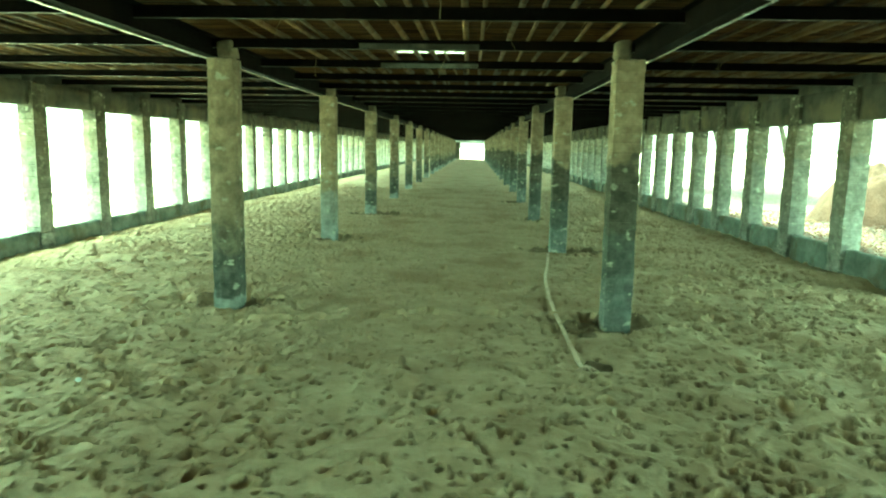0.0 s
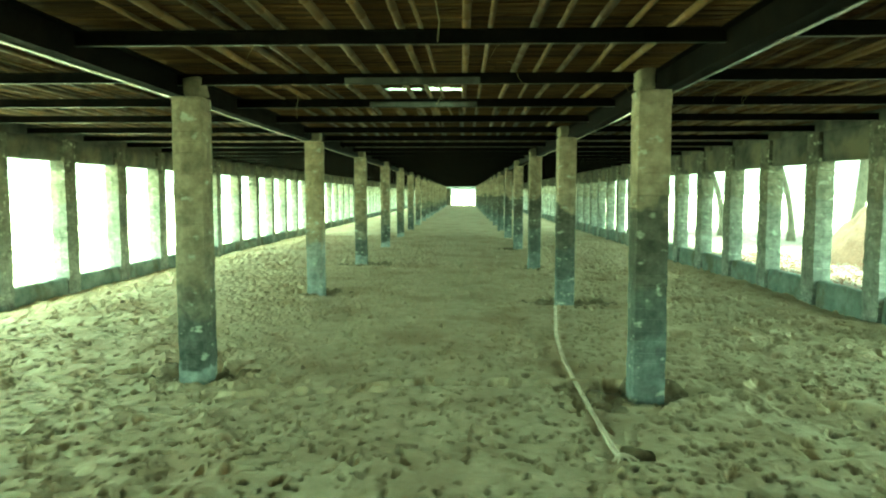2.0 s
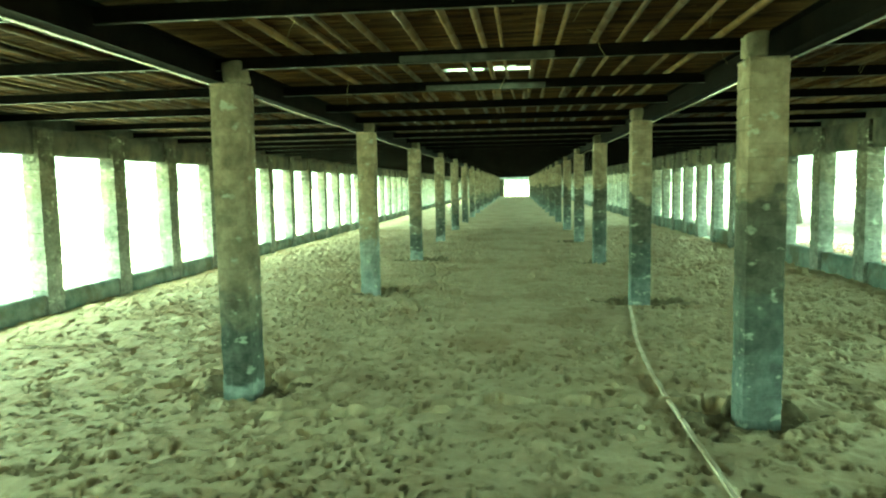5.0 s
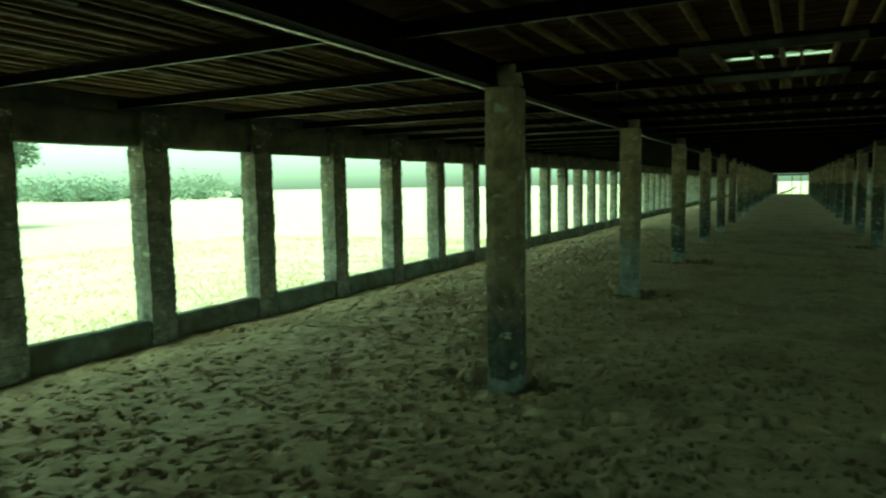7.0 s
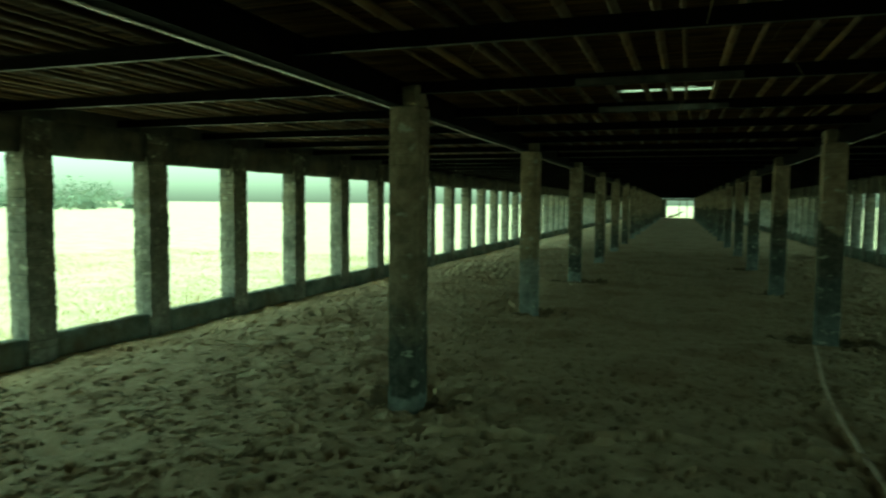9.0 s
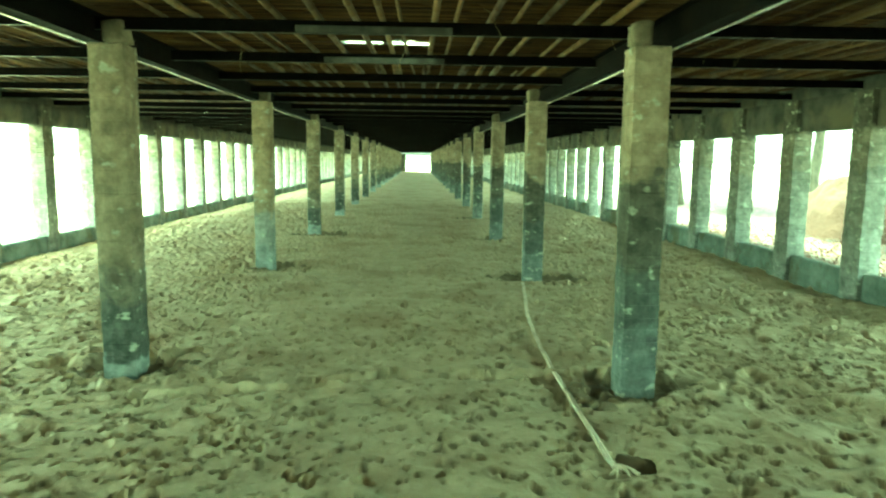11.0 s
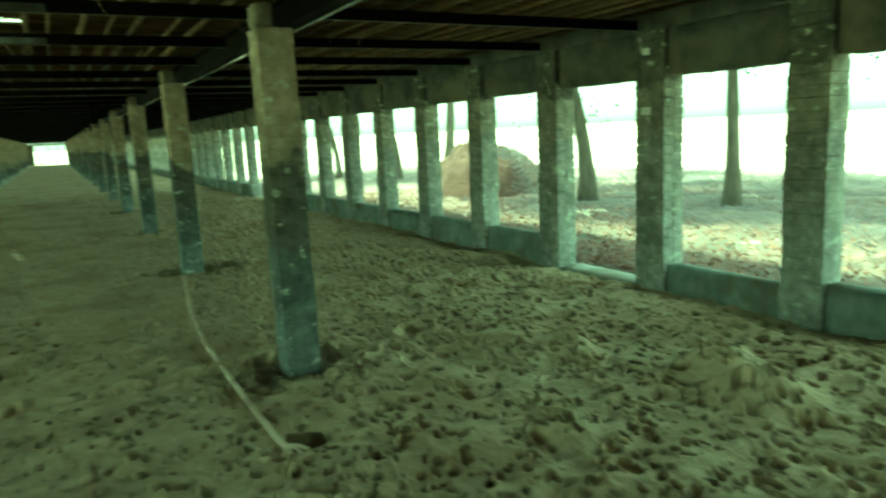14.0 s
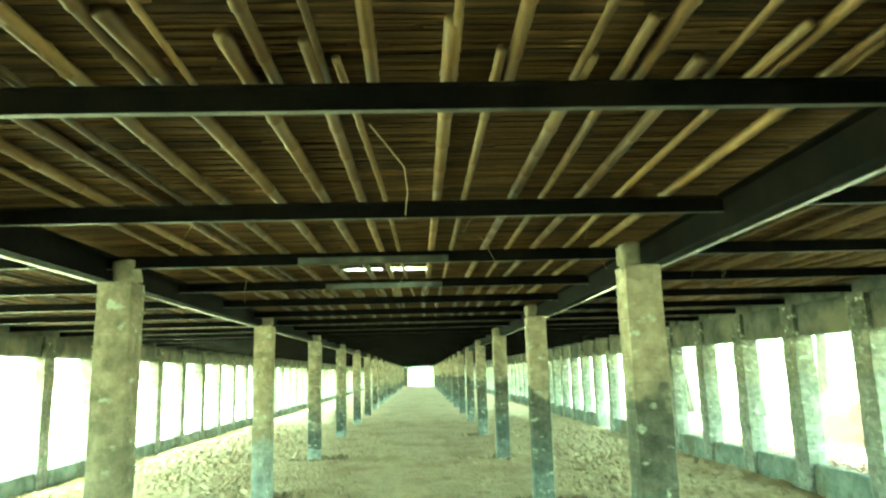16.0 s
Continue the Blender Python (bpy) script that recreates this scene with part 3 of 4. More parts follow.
def make_steel():
    # girders along the two column rows, one length per bay
    for x, ys, s in ((XL, COL_L, -1), (XR, COL_R, 1)):
        cuts = [BACK - 0.4] + ys + [FAR + 1.0]
        for a, b in zip(cuts[:-1], cuts[1:]):
            v, f = i_section(b - a - 0.01, 0.20, 0.10, 0.012, 0.012)
            me = mesh_of("steel_girder", v, f)
            g = tagged(new("steel_girder"), "dark rolled steel girder with a pale bar for its lit edge", "girder", "girders over the columns")
            g.matrix_world = pose(x + (0.145 if s > 0 else -0.11), a, 2.343 if s > 0 else 2.368, 0, 0, 90)
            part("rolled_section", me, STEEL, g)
            # pale metal bar added for the window light on the flange's outer edge
            v, f = [], []
            tube([(0.0, -s * 0.060, 0.002), ((b - a) / 2, -s * 0.060, -0.004), (b - a, -s * 0.060, 0.002)], [0.014] * 3, 8, v, f)
            part("pipe", mesh_of("pipe", v, f, True), LIT_EDGE, g, "pale metal bar standing for the lit edge of the girder's lower flange")
    # cross beams in three spans
    spans = ((LEFT - 0.245, XL - 0.12), (XL - 0.10, XR + 0.145), (XR + 0.165, RIGHT + 0.245))
    meshes = []
    for a, b in spans:
        v, f = i_section(b - a, 0.09, 0.032, 0.008, 0.008)
        me = mesh_of("roof_beam", v, f)
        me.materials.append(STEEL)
        me.materials.append(LIT_STEEL)
        # paler underside: light caught from the sand below is put into its colour
        me.polygons[0].material_index = 1
        meshes.append(me)
    for k in range(-4, 60):
        for me, (a, b), y in zip(meshes, spans, (2.78 + 1.53 * k, 2.94 + 1.51 * k, 2.78 + 1.53 * k)):
            o = tagged(new("roof_beam", me), "black steel cross beam carrying bamboo poles", "roof beam", "cross beams of the roof")
            o.matrix_world = pose(a, y, 2.457)
            if a > LEFT and b < RIGHT and k in (2, 3):
                # strip added to make these two beams paler beside the roof holes
                bm = bmesh.new()
                bmesh.ops.create_cube(bm, size=1, matrix=pose(-0.49 - a, -0.021, 0.028) @ Matrix.Diagonal((1.12, 0.008, 0.05, 1)))
                bmesh.ops.bevel(bm, geom=bm.edges[:], offset=0.002, segments=1, affect='EDGES')
                part("splice_plate", bm, PALE_STEEL, o, "dull pale strip added on the beam's face")


make_steel()


# ---- roof: mats, reeds, bamboo ----
HOLES = [(-0.85, -0.5, 7.12, 7.3), (-0.45, -0.08, 7.08, 7.33), (-0.62, -0.35, 6.36, 6.48), (0.62, 0.78, 9.6, 9.68)]


def make_ceiling():
    x0, x1, y0, y1 = LEFT - 1.05, RIGHT + 0.95, BACK - 1.0, FAR + 1.6
    xc = sorted({x0, x1, *[h[0] for h in HOLES], *[h[1] for h in HOLES]})
    yc = sorted({y0, y1, *[h[2] for h in HOLES], *[h[3] for h in HOLES]})
    bm = bmesh.new()
    for a, b in zip(xc[:-1], xc[1:]):
        for c, d in zip(yc[:-1], yc[1:]):
            mx, my = (a + b) / 2, (c + d) / 2
            if any(h[0] < mx < h[1] and h[2] < my < h[3] for h in HOLES):
                continue
            m = Matrix.Translation((mx, my, 2.665)) @ Matrix.Diagonal((b - a, d - c, 0.09, 1))
            bmesh.ops.create_cube(bm, size=1, matrix=m)
    tagged(part("ceiling", bm, REED), "brown reed matting laid over bamboo poles", "ceiling", kind="structure")


make_ceiling()


def make_sheets():
    """Sun-bleached plastic laid over the holes in the matting."""
    m = bpy.data.materials.new("bleached_plastic")
    m.use_nodes = True
    n, l = m.node_tree.nodes, m.node_tree.links
    a, b, x = n.new("ShaderNodeBsdfTranslucent"), n.new("ShaderNodeBsdfDiffuse"), n.new("ShaderNodeMixShader")
    k = n.new("ShaderNodeTexNoise")
    k.inputs["Scale"].default_value = 9.0
    r = n.new("ShaderNodeValToRGB")
    r.color_ramp.elements[0].color, r.color_ramp.elements[1].color = (0.04, 0.038, 0.034, 1), (0.5, 0.49, 0.46, 1)
    l.new(k.outputs[0], r.inputs[0])
    l.new(r.outputs[0], a.inputs[0])
    l.new(r.outputs[0], b.inputs[0])
    x.inputs[0].default_value = 0.12
    l.new(a.outputs[0], x.inputs[1])
    l.new(b.outputs[0], x.inputs[2])
    l.new(x.outputs[0], n["Material Output"].inputs[0])
    for h in HOLES:
        bm = bmesh.new()
        bmesh.ops.create_grid(bm, x_segments=10, y_segments=8, size=0.5)
        for v in bm.verts:
            v.co = Vector(((h[0] + h[1]) / 2 + v.co.x * (h[1] - h[0] + 0.03), (h[2] + h[3]) / 2 + v.co.y * (h[3] - h[2] + 0.03), 2.612 + 0.008 * noise.noise(v.co * 6)))
        tagged(part("plastic_sheet", bm, m), "bleached translucent plastic sheet patching the roof", "plastic sheet", "patches on the roof")


make_sheets()


def make_reeds():
    rnd = random.Random(21)
    v, f = [], []

    def lay(y, xa, xb, r, z):
        n = 4
        pts = []
        sk = rnd.uniform(-0.02, 0.02)
        for i in range(n + 1):
            s = i / n
            pts.append((xa + (xb - xa) * s, y + sk * s + rnd.uniform(-0.006, 0.006), z + rnd.uniform(-0.004, 0.004)))
        tube(pts, [r] * (n + 1), 4, v, f, False)
    y = 1.2
    while y < 13:
        x = LEFT + rnd.uniform(-0.8, 0)
        while x < RIGHT:
            ln = rnd.uniform(0.9, 2.6)
            if rnd.random() < 0.86 and not any(h[0] - ln * 0.8 < x < h[1] and h[2] < y < h[3] and rnd.random() < 0.55 for h in HOLES):
                lay(y, x, x + ln, rnd.uniform(0.003, 0.008), 2.613 - rnd.uniform(0, 0.012))
            x += ln + rnd.uniform(-0.1, 0.25)
        y += rnd.uniform(0.008, 0.022) * (1 if y < 7 else 1.8)
    tagged(part("reeds", mesh_of("reeds", v, f), REEDS), "loose brown reeds of the roof matting", "reeds", kind="stuff")
    # thin pale stems that hang from the mats
    made = []
    sv, sf = [], []
    tube([(-0.33, 3.35, 2.57), (-0.27, 3.55, 2.55), (-0.21, 3.8, 2.54), (-0.2, 4.1, 2.51), (-0.22, 4.4, 2.462)], [0.004, 0.004, 0.0035, 0.003, 0.0025], 6, sv, sf)
    tagged(part("straw", mesh_of("straw", sv, sf, True), STRAW), "long curved dry stem hanging from the roof", "straw", "straws hanging from the roof")
    for _ in range(20):
        x, y = rnd.uniform(-2.2, 3.4), rnd.uniform(2.4, 7.5)
        ln = rnd.uniform(0.12, 0.36)
        a, c = rnd.uniform(0, 6.28), rnd.uniform(0.1, 0.9)
        pts = [(x + ln * c * math.cos(a) * s + 0.03 * math.sin(5 * s), y + ln * c * math.sin(a) * s, 2.62 - ln * (1 - c * 0.6) * s ** 1.5) for s in (0, 0.25, 0.5, 0.75, 1)]
        sv, sf = [], []
        tube(pts, [0.0026, 0.0024, 0.002, 0.0017, 0.0014], 5, sv, sf)
        made.append(tagged(part("straw", mesh_of("straw", sv, sf), STRAW), "thin dry straw hanging from the roof", "straw", "straws hanging from the roof"))


make_reeds()


def bamboo(v, f, x, ya, yb, r, drift, rnd, sides, nodes=True):
    """A tapering culm with swollen nodes, lying on the beams."""
    n = max(2, int((yb - ya) / rnd.uniform(0.26, 0.36))) if nodes else 3
    pts, rad = [], []
    bow = rnd.uniform(-0.02, 0.02)
    for i in range(n + 1):
        s = i / n
        y, rr = ya + (yb - ya) * s, r * (1.08 - 0.3 * s)
        px, pz = x + drift * s + bow * math.sin(3.14 * s * 2), 2.553 + rr + 0.004 * math.sin(9 * s)
        if nodes and 0 < i < n:
            for o, k in ((-0.02, 0.98), (-0.006, 1.14), (0.006, 1.14), (0.02, 0.98)):
                pts.append((px, y + o, pz))
                rad.append(rr * k)
        else:
            pts.append((px, y, pz))
            rad.append(rr)
    tube(pts, rad, sides, v, f)


def make_bamboo():
    rnd = random.Random(77)
    far_v, far_f = [], []
    middle = [(-1.56, 0.1, 1), (-1.39, 0.03, 0), (-1.19, 0.05, 1), (-0.92, 0.08, 1), (-0.66, 0.07, 1), (-0.45, 0.03, 1), (-0.36, 0.1, 0), (-0.05, -0.01, 1),
              (0.10, -0.01, 0), (0.37, -0.04, 1), (0.51, 0.03, 0), (0.73, -0.01, 1), (0.96, 0.03, 0), (1.22, -0.02, 1), (-1.8, 0.05, 1), (-2.0, 0.02, 0)]
    first = [(-1.2, 1), (-1.0, 1), (-0.86, 0), (-0.6, 1), (-0.43, 0), (-0.29, 1), (-0.03, 0), (0.15, 1), (0.36, 0), (0.57, 1), (0.8, 0), (1.0, 1), (1.2, 1), (-1.45, 0),
             (-1.7, 1), (-1.95, 0)]
    for lot in (0, 1, 2):
        for row in (first if lot == 0 else middle):
            big = row[-1]
            r = rnd.uniform(0.022, 0.028) if big else rnd.uniform(0.013, 0.018)
            a, b = ((BACK, 3.0 + rnd.uniform(0.02, 0.12)), (2.9 - rnd.uniform(0.05, 0.42), 8.95 + rnd.uniform(0, 0.4)), (8.7 - rnd.uniform(0, 0.4), 15.0))[lot]
            slope = row[1] / 1.4 if lot == 1 else 0.0
            x0 = row[0] - slope * (3.19 - a) + (rnd.uniform(-0.05, 0.05) if lot == 2 else 0)
            v, f = [], []
            bamboo(v, f, x0, a, b, r, slope * min(b - a, 2.4), rnd, 8)
            tagged(part("bamboo_pole", mesh_of("bamboo_pole", v, f, True), BAMBOO), "yellow-brown bamboo pole under the reed matting", "bamboo pole", "bamboo poles of the roof")
    x = LEFT + 0.1
    k = 0
    while x < RIGHT - 0.05:
        near = () if XL - 0.1 < x < XR + 0.1 else (0, 1, 2)
        if min(abs(x - XL + 0.155), abs(x - XR - 0.155)) > 0.06:
            thick = k % 2 == 0
            end = 2.95 + rnd.uniform(0.05, 0.35)
            for lot in near:
                a, b = ((BACK, end), (2.9 - rnd.uniform(0.1, 0.4), 8.95 + rnd.uniform(0, 0.4)), (8.7 - rnd.uniform(0, 0.4), 15.0))[lot]
                r = rnd.uniform(0.024, 0.031) if thick else rnd.uniform(0.014, 0.02)
                v, f = [], []
                off = rnd.uniform(-0.045, 0.045)
                bamboo(v, f, x + off, a, b, r, rnd.uniform(-0.07, 0.07), rnd, 8)
                tagged(part("bamboo_pole", mesh_of("bamboo_pole", v, f, True), BAMBOO), "yellow-brown bamboo pole under the reed matting", "bamboo pole", "bamboo poles of the roof")
            y = 14.8
            while y < FAR:
                bamboo(far_v, far_f, x + rnd.uniform(-0.04, 0.04), y, y + 6.3, 0.03 if thick else 0.02, rnd.uniform(-0.05, 0.05), rnd, 5, False)
                y += 6.0
        k += 1
        x += rnd.uniform(0.19, 0.25)
    tagged(part("bamboo_poles", mesh_of("bamboo_poles", far_v, far_f), BAMBOO), "distant bamboo poles of the roof", "bamboo poles", kind="stuff")


make_bamboo()


# ---- hose on the sand ----
def make_hose():
    way = [(1.17, 9.42), (1.10, 8.9), (0.99, 7.9), (0.93, 7.3), (0.87, 6.5), (0.86, 5.9), (0.865, 5.3), (0.87, 4.8), (0.87, 4.4), (0.885, 4.2)]
    pts = []
    for (xa, ya), (xb, yb) in zip(way[:-1], way[1:]):
        for i in range(8):
            s = i / 8
            x, y = xa + (xb - xa) * s, ya + (yb - ya) * s
            pts.append((x + 0.012 * math.sin(y * 2.3), y, max(floor_z(x, y), soft_level(x, y)) + 0.012))
    zz = [p[2] for p in pts]
    pts = [(p[0], p[1], sum(zz[max(0, i - 4):i + 5]) / len(zz[max(0, i - 4):i + 5])) for i, p in enumerate(pts)]
    hose = tagged(new("hose"), "pale stiff water hose lying across the sand", "hose")
    for off in (-0.0085, 0.0085):
        v, f = [], []
        tube([(p[0] + off, p[1], p[2]) for p in pts], [0.0098] * len(pts), 8, v, f)
        part("hose_strand", mesh_of("hose_strand", v, f, True), HOSE, hose)
    rnd = random.Random(9)
    ex, ey, ez = pts[-1]
    for i in range(12):
        a = rnd.uniform(-2.4, 0.9)
        ln = rnd.uniform(0.05, 0.13)
        v, f = [], []
        tube([(ex, ey + 0.05, ez + 0.012), (ex + 0.5 * ln * math.cos(a), ey + 0.5 * ln * math.sin(a), ez + 0.03), (ex + ln * math.cos(a), ey + ln * math.sin(a), ez + 0.012)],
             [0.008, 0.006, 0.004], 6, v, f)
        part("frayed_end", mesh_of("frayed_end", v, f, True), HOSE, hose, "split frayed strip at the hose end")


def soft_level(x, y):
    return float(soft_height(np.array([[x]]), np.array([[y]]))[0, 0])


make_hose()


def damp_shaded_patch(cx, cy, rx, ry, seed, label):
    """A crumbly patch of dark moist sand turned up from below, lying on the dry floor. Its dark colour also holds the
    hollow's shade.
    """
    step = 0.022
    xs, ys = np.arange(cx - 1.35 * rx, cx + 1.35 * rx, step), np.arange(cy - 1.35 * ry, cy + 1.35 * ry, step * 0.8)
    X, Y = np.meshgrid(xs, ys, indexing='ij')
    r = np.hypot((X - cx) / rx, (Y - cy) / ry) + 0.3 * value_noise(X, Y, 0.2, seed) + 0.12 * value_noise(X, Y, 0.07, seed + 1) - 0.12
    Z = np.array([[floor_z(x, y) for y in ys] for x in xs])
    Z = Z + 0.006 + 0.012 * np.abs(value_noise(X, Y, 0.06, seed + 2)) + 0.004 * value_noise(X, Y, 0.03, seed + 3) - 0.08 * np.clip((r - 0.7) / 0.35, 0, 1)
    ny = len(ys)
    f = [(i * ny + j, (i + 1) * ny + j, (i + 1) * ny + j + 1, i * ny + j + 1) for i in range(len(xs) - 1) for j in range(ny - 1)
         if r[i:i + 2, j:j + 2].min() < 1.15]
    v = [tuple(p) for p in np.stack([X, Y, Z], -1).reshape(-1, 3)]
    tagged(part("damp_sand", mesh_of("damp_sand", v, f, True), DAMP_SHADED), label, "damp sand", kind="stuff")


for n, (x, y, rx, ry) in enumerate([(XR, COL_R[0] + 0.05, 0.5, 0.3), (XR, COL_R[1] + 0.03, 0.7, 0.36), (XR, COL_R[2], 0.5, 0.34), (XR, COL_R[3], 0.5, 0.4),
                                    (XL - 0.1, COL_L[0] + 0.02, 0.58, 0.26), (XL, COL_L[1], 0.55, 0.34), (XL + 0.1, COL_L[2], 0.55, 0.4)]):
    damp_shaded_patch(x, y, rx, ry, 60 + 5 * n, "dark damp crumbled sand round a column, with the hollow's shade in its colour")
damp_shaded_patch(1.0, 4.3, 0.15, 0.13, 110, "dark damp sand at the hose end, with the hollow's shade in its colour")
damp_shaded_patch(1.0, 5.35, 0.16, 0.3, 115, "dark damp crumbled sand beside the hose, with shade in its colour")

# concrete thresholds of the two doorways in the east wall
for i in (0, 9):
    mid = 5.465 + PIT_R * (i + 0.5)
    o = tagged(part("threshold", rough_box("threshold", 0.34, PIT_R - 0.35, 0.2, 0.12, 0.006, 3, 300 + i), CONCRETE), "worn pale concrete doorway threshold", "threshold", kind="structure")
    o.location = (RIGHT + 0.17, mid, -0.165)

# plates on one pillar of the east wall
for z, w, h in ((2.22, 0.085, 0.06), (1.69, 0.11, 0.07)):
    bm = bmesh.new()
    bmesh.ops.create_cube(bm, size=1, matrix=Matrix.Diagonal((0.012, w, h, 1)))
    bmesh.ops.bevel(bm, geom=bm.edges[:], offset=0.003, segments=1, affect='EDGES')
    o = tagged(part("wall_plate", bm, WHITE), "small white plate fixed to a brick pillar", "plate", "white plates on a pillar")
    o.location = (RIGHT - 0.012, 5.49, z)

# a white pebble on the sand
bm = bmesh.new()
bmesh.ops.create_icosphere(bm, subdivisions=2, radius=0.02)
for v_ in bm.verts:
    v_.co += Vector(noise.noise_vector(v_.co * 60)) * 0.006
    v_.co.z *= 0.7
peb = tagged(part("pebble", bm, WHITE), "small white pebble lying on the sand", "pebble")
peb.location = (-2.5, 3.56, floor_z(-2.5, 3.56) + 0.006)


# a pale stick lying on the sand
v, f = [], []
way = [(-5.2 + 0.63 * q / 9, 7.27 - 0.13 * q / 9 + 0.012 * math.sin(q)) for q in range(10)]
tube([(x, y, floor_z(x, y) * 0.3 + 0.035) for x, y in way], [0.012 - 0.0006 * q for q in range(10)], 7, v, f)
tagged(part("stick", mesh_of("stick", v, f, True), STRAW), "thin pale dry stick lying on the sand", "stick")


# ---- outside ----
def leaf_mesh(rnd, count, place, size, v, f):
    for _ in range(count):
        c = Vector(place())
        a = Vector((rnd.gauss(0, 1), rnd.gauss(0, 1), rnd.gauss(0, 0.6))).normalized()
        b = a.cross(Vector((rnd.gauss(0, 1), rnd.gauss(0, 1), rnd.gauss(0, 1)))).normalized()
        s = size * rnd.uniform(0.6, 1.4)
        n = len(v)
        v += [tuple(c - a * s), tuple(c + b * s * 0.4), tuple(c + a * s), tuple(c - b * s * 0.4)]
        f.append((n, n + 1, n + 2, n + 3))


def tree(x, y, h, r, lean, seed, crown_r, leaves, size, fork=0.62, leaf=None, low=(), label="slender tree with a rough grey-brown trunk"):
    """Tapered bent trunk, limbs from the fork up, leaf clumps round the limb ends."""
    rnd = random.Random(seed)
    t = tagged(new("tree"), label, "tree", "trees outside")
    t.location = (x, y, -0.08)
    v, f = [], []
    trunk = []
    for i in range(13):
        s = i / 12
        trunk.append(Vector((lean[0] * s ** 1.6 + 0.12 * math.sin(6 * s + seed), lean[1] * s ** 1.6 + 0.11 * math.sin(5 * s + 2 * seed), h * s)))
    tube(trunk, [r * (1.5 if i == 0 else 1.12 if i == 1 else 1 - 0.055 * i) for i in range(13)], 10, v, f)
    part("trunk", mesh_of("trunk", v, f, True), BARK, t)
    for ox, oy, oz, size_ in low:
        v, f = [], []
        b = trunk[min(12, int(oz / h * 12))]
        tip = Vector((ox, oy, oz + 0.25))
        tube([b, b.lerp(tip, 0.5) + Vector((0, 0, 0.12)), tip], [0.03, 0.02, 0.008], 6, v, f)
        tw = part("low_branch", mesh_of("low_branch", v, f, True), BARK, t)
        v, f = [], []
        leaf_mesh(rnd, 240, lambda: b.lerp(tip, rnd.uniform(0.3, 1.15)) + Vector((rnd.gauss(0, 0.35), rnd.gauss(0, 0.35), rnd.gauss(-0.05, 0.22))) * size_, 0.055, v, f)
        part("leaves", mesh_of("leaves", v, f), leaf or LEAF, tw, "sparse green leaves on a low branch")
    ends = []
    for k in range(9):
        v, f = [], []
        s = fork + (1 - fork) * k / 8
        b = trunk[min(12, int(s * 12))]
        a, up, ln = rnd.uniform(0, 6.28), rnd.uniform(0.15, 0.8), crown_r * rnd.uniform(0.55, 1.0)
        d = Vector((math.cos(a), math.sin(a), up)).normalized()
        pts = [b + d * ln * q + Vector((0.1 * math.sin(4 * q + k), 0.1 * math.cos(3 * q + k), 0.08 * q * q * ln)) for q in (0, 0.3, 0.6, 0.85, 1)]
        tube(pts, [r * 0.42, r * 0.3, r * 0.2, r * 0.12, r * 0.06], 6, v, f)
        ends += pts[2:]
        for _ in range(2):
            p0, d2 = pts[2], Vector((rnd.gauss(0, 1), rnd.gauss(0, 1), rnd.uniform(-0.2, 0.8))).normalized()
            q = [p0 + d2 * ln * 0.5 * u for u in (0, 0.5, 1)]
            tube(q, [r * 0.15, r * 0.1, r * 0.04], 5, v, f)
            ends += q[1:]
        part("limb", mesh_of("limb", v, f, True), BARK, t)
    v, f = [], []
    cl = [(e, rnd.uniform(0.25, 0.6) * crown_r * 0.6) for e in ends]

    def place():
        while True:
            e, q = cl[rnd.randrange(len(cl))]
            p = e + Vector((rnd.gauss(0, 0.5), rnd.gauss(0, 0.5), rnd.gauss(0, 0.4))) * q
            if p.z > 0.42 * h:
                return p
    leaf_mesh(rnd, leaves, place, size, v, f)
    part("crown", mesh_of("crown", v, f), leaf or LEAF, t, "open crown of small green leaves")
    return t


tree(9.28, 11.41, 7.4, 0.16, (-1.3, 1.5), 1, 3.8, 15000, 0.17, 0.5, low=((0.9, 1.9, 2.45, 1.9),))
tree(10.06, 8.78, 7.0, 0.125, (0.4, -0.5), 2, 3.6, 15000, 0.17, 0.46, low=((0.35, -0.3, 2.75, 1.0),))
tree(11.95, 6.63, 7.2, 0.135, (-0.9, 0.8), 3, 3.8, 15000, 0.17, 0.46, low=((0.9, -0.8, 2.9, 1.3), (-0.9, 0.6, 2.75, 0.9)))
tree(13.3, 23.8, 7.5, 0.21, (0.1, 0.1), 5, 3.6, 10000, 0.18)
tree(9.2, 25.0, 5.5, 0.12, (-1.3, 1.2), 6, 2.8, 7000, 0.17)
tree(10.2, 22.0, 5.5, 0.11, (-1.0, 0.6), 7, 2.8, 7000, 0.17)


def make_mound():
    n, rings = 72, 30
    v, f = [], []
    for i in range(rings + 1):
        q = i / rings
        for j in range(n):
            a = 2 * math.pi * j / n
            rr = 1.65 * q * (1 + 0.15 * noise.noise(Vector((math.cos(a), math.sin(a), 3)) * 1.3))
            z = 1.2 * (1 - q ** 2.6) + 0.22 * math.exp(-((rr * math.cos(a) + 0.3) ** 2 + (rr * math.sin(a) - 0.4) ** 2) / 0.35) + 0.14 * noise.noise(Vector((rr * math.cos(a), rr * math.sin(a), 5)) * 2.2) + 0.09 * noise.noise(Vector((rr * math.cos(a), rr * math.sin(a), 9)) * 6)
            v.append((rr * math.cos(a), rr * math.sin(a), z if q < 1 else -0.1))
    for i in range(rings):
        for j in range(n):
            a, b = i * n + j, i * n + (j + 1) % n
            f.append((a, a + n, b + n, b))
    m = tagged(part("earth_mound", mesh_of("earth_mound", v, f, True), EARTH), "heap of reddish-brown dug earth outside the shed", "earth mound")
    m.location = (9.38, 15.25, -0.06)


make_mound()


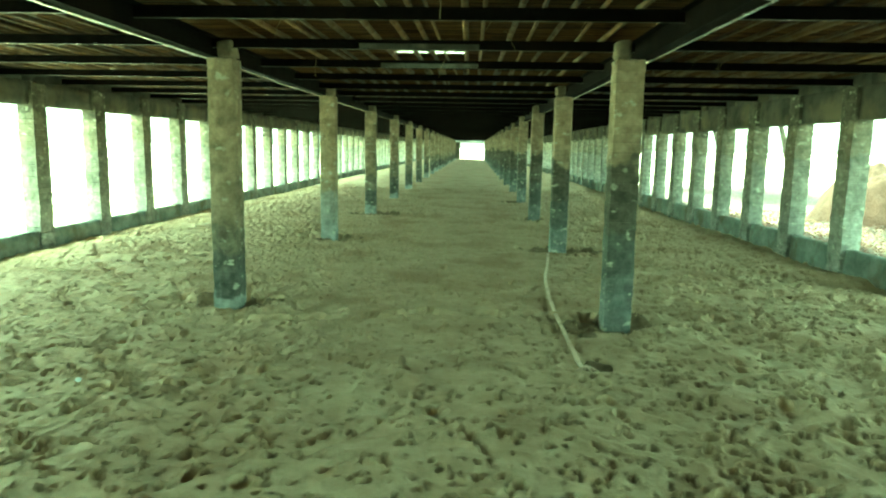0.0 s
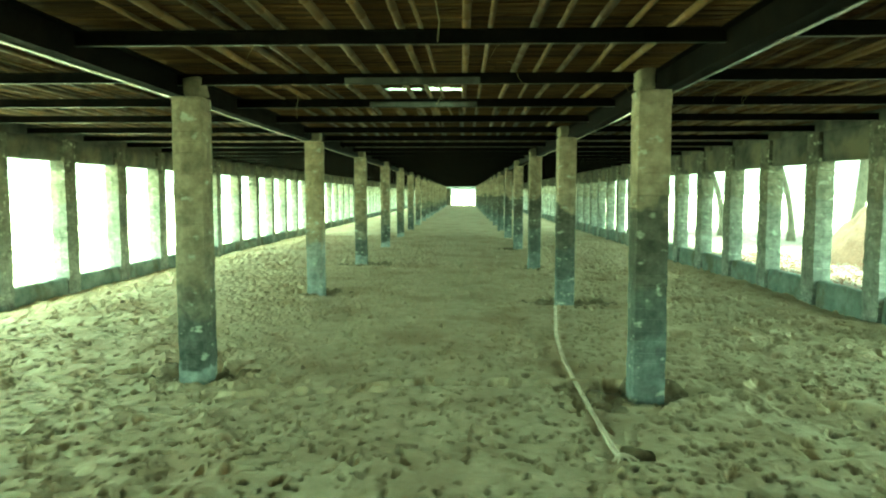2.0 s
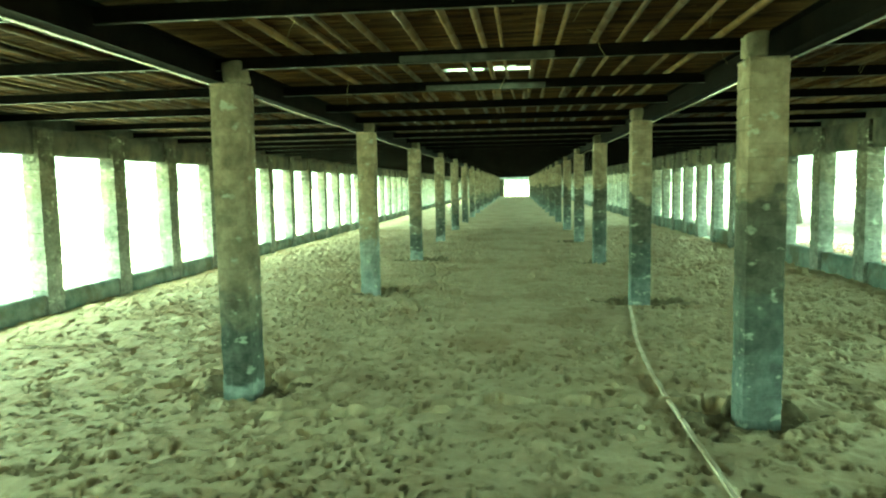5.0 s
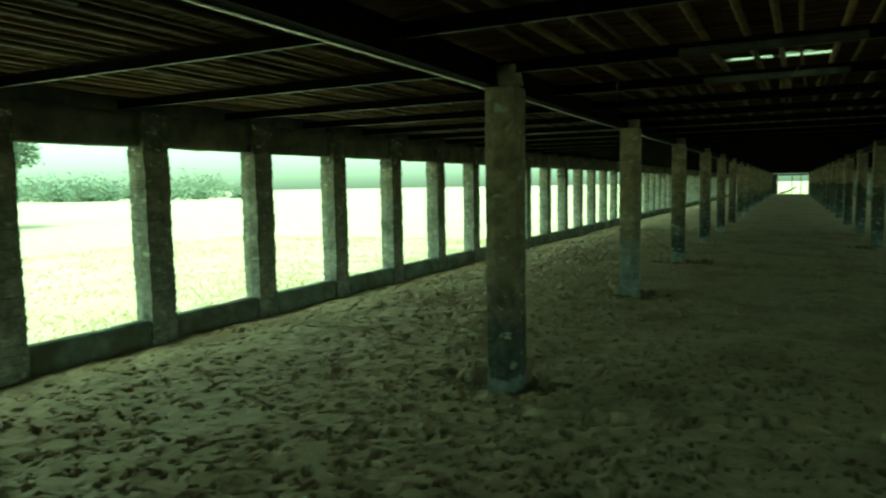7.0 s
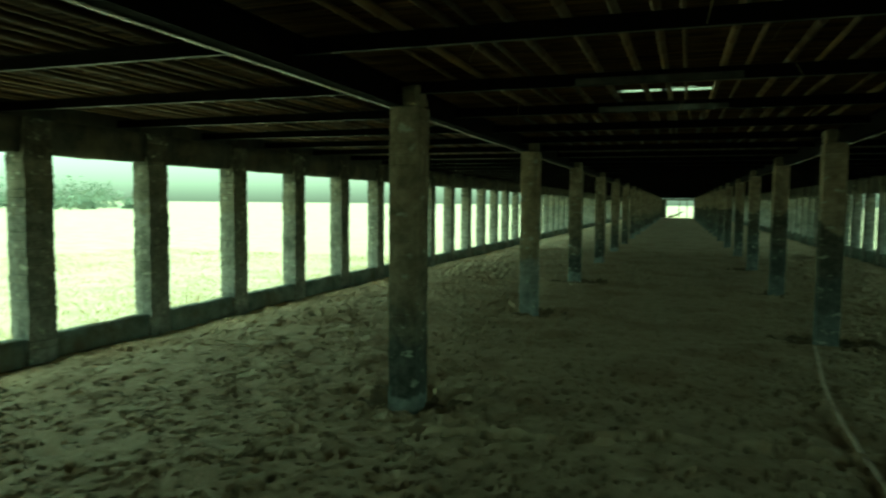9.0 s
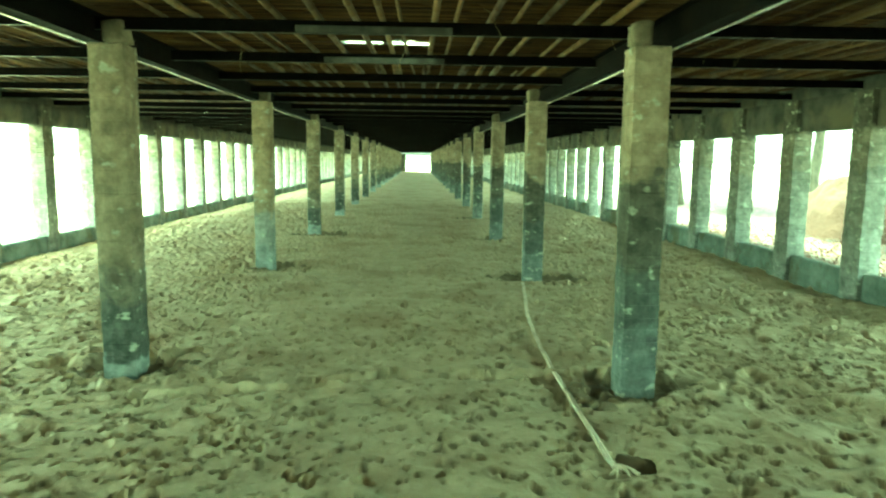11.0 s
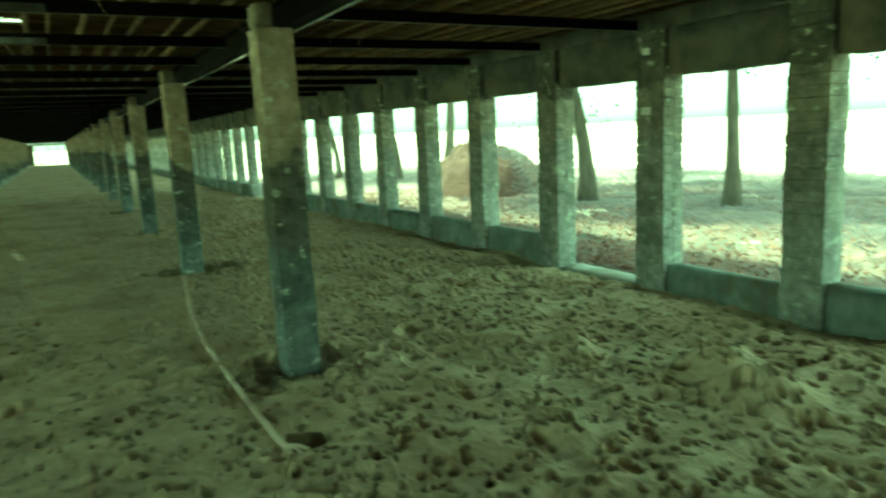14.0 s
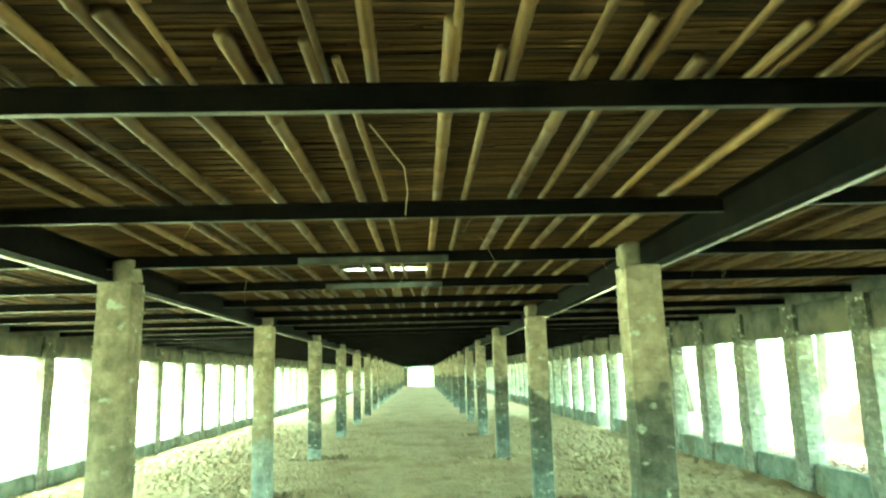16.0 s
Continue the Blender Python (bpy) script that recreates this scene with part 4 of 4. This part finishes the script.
def blades(name, mat, label, count, place, height, width, spread, seed):
    """Many upright blades as one mass."""
    rnd = random.Random(seed)
    v, f = [], []
    for _ in range(count):
        x, y, z = place(rnd)
        h, a = height * rnd.uniform(0.4, 1.3), rnd.uniform(0, 6.28)
        dx, dy = math.cos(a) * width, math.sin(a) * width
        lx, ly = rnd.gauss(0, spread) * h, rnd.gauss(0, spread) * h
        n = len(v)
        v += [(x - dx, y - dy, z), (x + dx, y + dy, z), (x + lx * 0.4 + dx * 0.7, y + ly * 0.4 + dy * 0.7, z + h * 0.6), (x + lx, y + ly, z + h)]
        f.append((n, n + 1, n + 2, n + 3))
    tagged(part(name, mesh_of(name, v, f), mat), label, name.replace("_", " "), kind="stuff")


def patch(r, x0, x1, y0, y1, z):
    cx, cy = r.uniform(x0, x1), r.uniform(y0, y1)
    return cx, cy, z


blades("stubble", STUBBLE, "rows of cut dry straw stubble on the field", 40000,
       lambda r: (-7.0 - 11 * r.random() ** 1.5, 1 + 19 * r.random(), -0.07), 0.075, 0.0022, 0.5, 1)


def clumped(seed, n, box, sd):
    r = random.Random(seed)
    cs = [(r.uniform(box[0], box[1]), r.uniform(box[2], box[3])) for _ in range(n)]

    def place(q):
        c = cs[q.randrange(n)]
        return q.gauss(c[0], sd), q.gauss(c[1], sd), 0.0
    return place


blades("weeds", WEED, "low grey-green weeds and dry grass", 42000, clumped(4, 130, (8.2, 17.0, 1.0, 17.0), 0.5), 0.11, 0.0025, 0.9, 2)


def on_heap(q):
    a, u = q.uniform(-1.9, 0.5), q.random() ** 0.5
    return 9.38 + 1.55 * u * math.cos(a), 15.25 + 1.55 * u * math.sin(a), 1.17 * (1 - u ** 2.6) - 0.08


blades("weeds", WEED, "grass growing over the earth heap", 5000, on_heap, 0.11, 0.0035, 0.9, 7)


def make_litter():
    rnd = random.Random(14)
    v, f = [], []
    leaf_mesh(rnd, 34000, lambda: (5.2 + 7.5 * rnd.random() ** 1.4, 1.0 + 17 * rnd.random(), 0.01 + 0.06 * rnd.random()), 0.03, v, f)
    tagged(part("leaf_litter", mesh_of("leaf_litter", v, f), LITTER), "brown dead leaves scattered on the ground", "leaf litter", kind="stuff")


make_litter()

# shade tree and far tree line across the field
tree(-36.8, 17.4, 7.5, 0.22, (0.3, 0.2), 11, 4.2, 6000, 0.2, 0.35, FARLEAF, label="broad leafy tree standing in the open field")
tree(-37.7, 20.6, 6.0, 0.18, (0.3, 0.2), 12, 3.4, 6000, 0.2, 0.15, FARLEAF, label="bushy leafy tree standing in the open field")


def far_trees():
    rnd = random.Random(31)
    v, f = [], []
    for i in range(60):
        a = radians(16 + 31 * rnd.random() ** 1.6)
        d = rnd.uniform(130, 190)
        cx, cy, r = -d * math.cos(a), d * math.sin(a), rnd.uniform(1.2, 4.2)
        leaf_mesh(rnd, 480, lambda: (cx + rnd.gauss(0, r * 0.6), cy + rnd.gauss(0, r * 0.6), abs(rnd.gauss(r * 0.5, r * 0.4))), 0.36, v, f)
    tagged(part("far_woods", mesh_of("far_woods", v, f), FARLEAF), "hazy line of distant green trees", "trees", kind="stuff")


far_trees()


# ---- far doorway: two posts and a leaning log ----
for x in (-0.25, 0.7):
    v, f = [], []
    tube([(0, 0, 0), (0.01, 0, 1.1), (0, 0, 2.3)], [0.06, 0.055, 0.05], 8, v, f)
    o = tagged(part("gate_post", mesh_of("gate_post", v, f, True), DARKWOOD), "grey timber post in the far doorway", "post", "posts in the far doorway")
    o.location = (x, FAR + 1.2, -0.12)
v, f = [], []
tube([(-1.6, 0, 0.15), (-0.6, 0, 0.45), (0.3, 0, 0.95)], [0.16, 0.13, 0.07], 8, v, f)
o = tagged(part("log", mesh_of("log", v, f, True), DARKWOOD), "grey log leaning beyond the far doorway", "log")
o.location = (0, FAR + 2.6, -0.12)


# ---- bricks of the pillars nearest to the path ----
def make_bricks():
    rnd = random.Random(55)
    sizes = {}
    for key, ln in (("long", 0.233), ("short", 0.122)):
        sizes[key] = [rough_box("brick", 0.129, ln, 0.0838, 0.2, 0.0014, 9, 200 + i + (key == "long") * 10, worn=0.006, smooth=False) for i in range(3)]
    for wall, face, sign, picks in ((wall_e, RIGHT, 1, (5.465, 6.985)),):
        pillars = [o for o in wall.children if o.name.startswith("pillar") and min(abs(o.location.y - p) for p in picks) < 0.06]
        for p in pillars:
            p.data = rough_box("pillar", 0.258, 0.357, 2.57, 0.2, 0.002, 2, 7)
            p.data.materials.append(PILLAR)
            for c in range(30):
                for row in (0, 1):
                    order = ("long", "short") if (c + row) % 2 else ("short", "long")
                    y = -0.181
                    for key in order:
                        ln = 0.232 if key == "long" else 0.122
                        b = part("brick", sizes[key][rnd.randrange(3)], PILLAR, p)
                        b.location = (-0.068 + 0.136 * row + rnd.uniform(-0.003, 0.003), y + ln / 2 + 0.002 + rnd.uniform(-0.003, 0.003), 0.006 + c * 0.0852)
                        b.rotation_euler = (0, 0, rnd.uniform(-0.01, 0.01))
                        y += ln + 0.005


make_bricks()
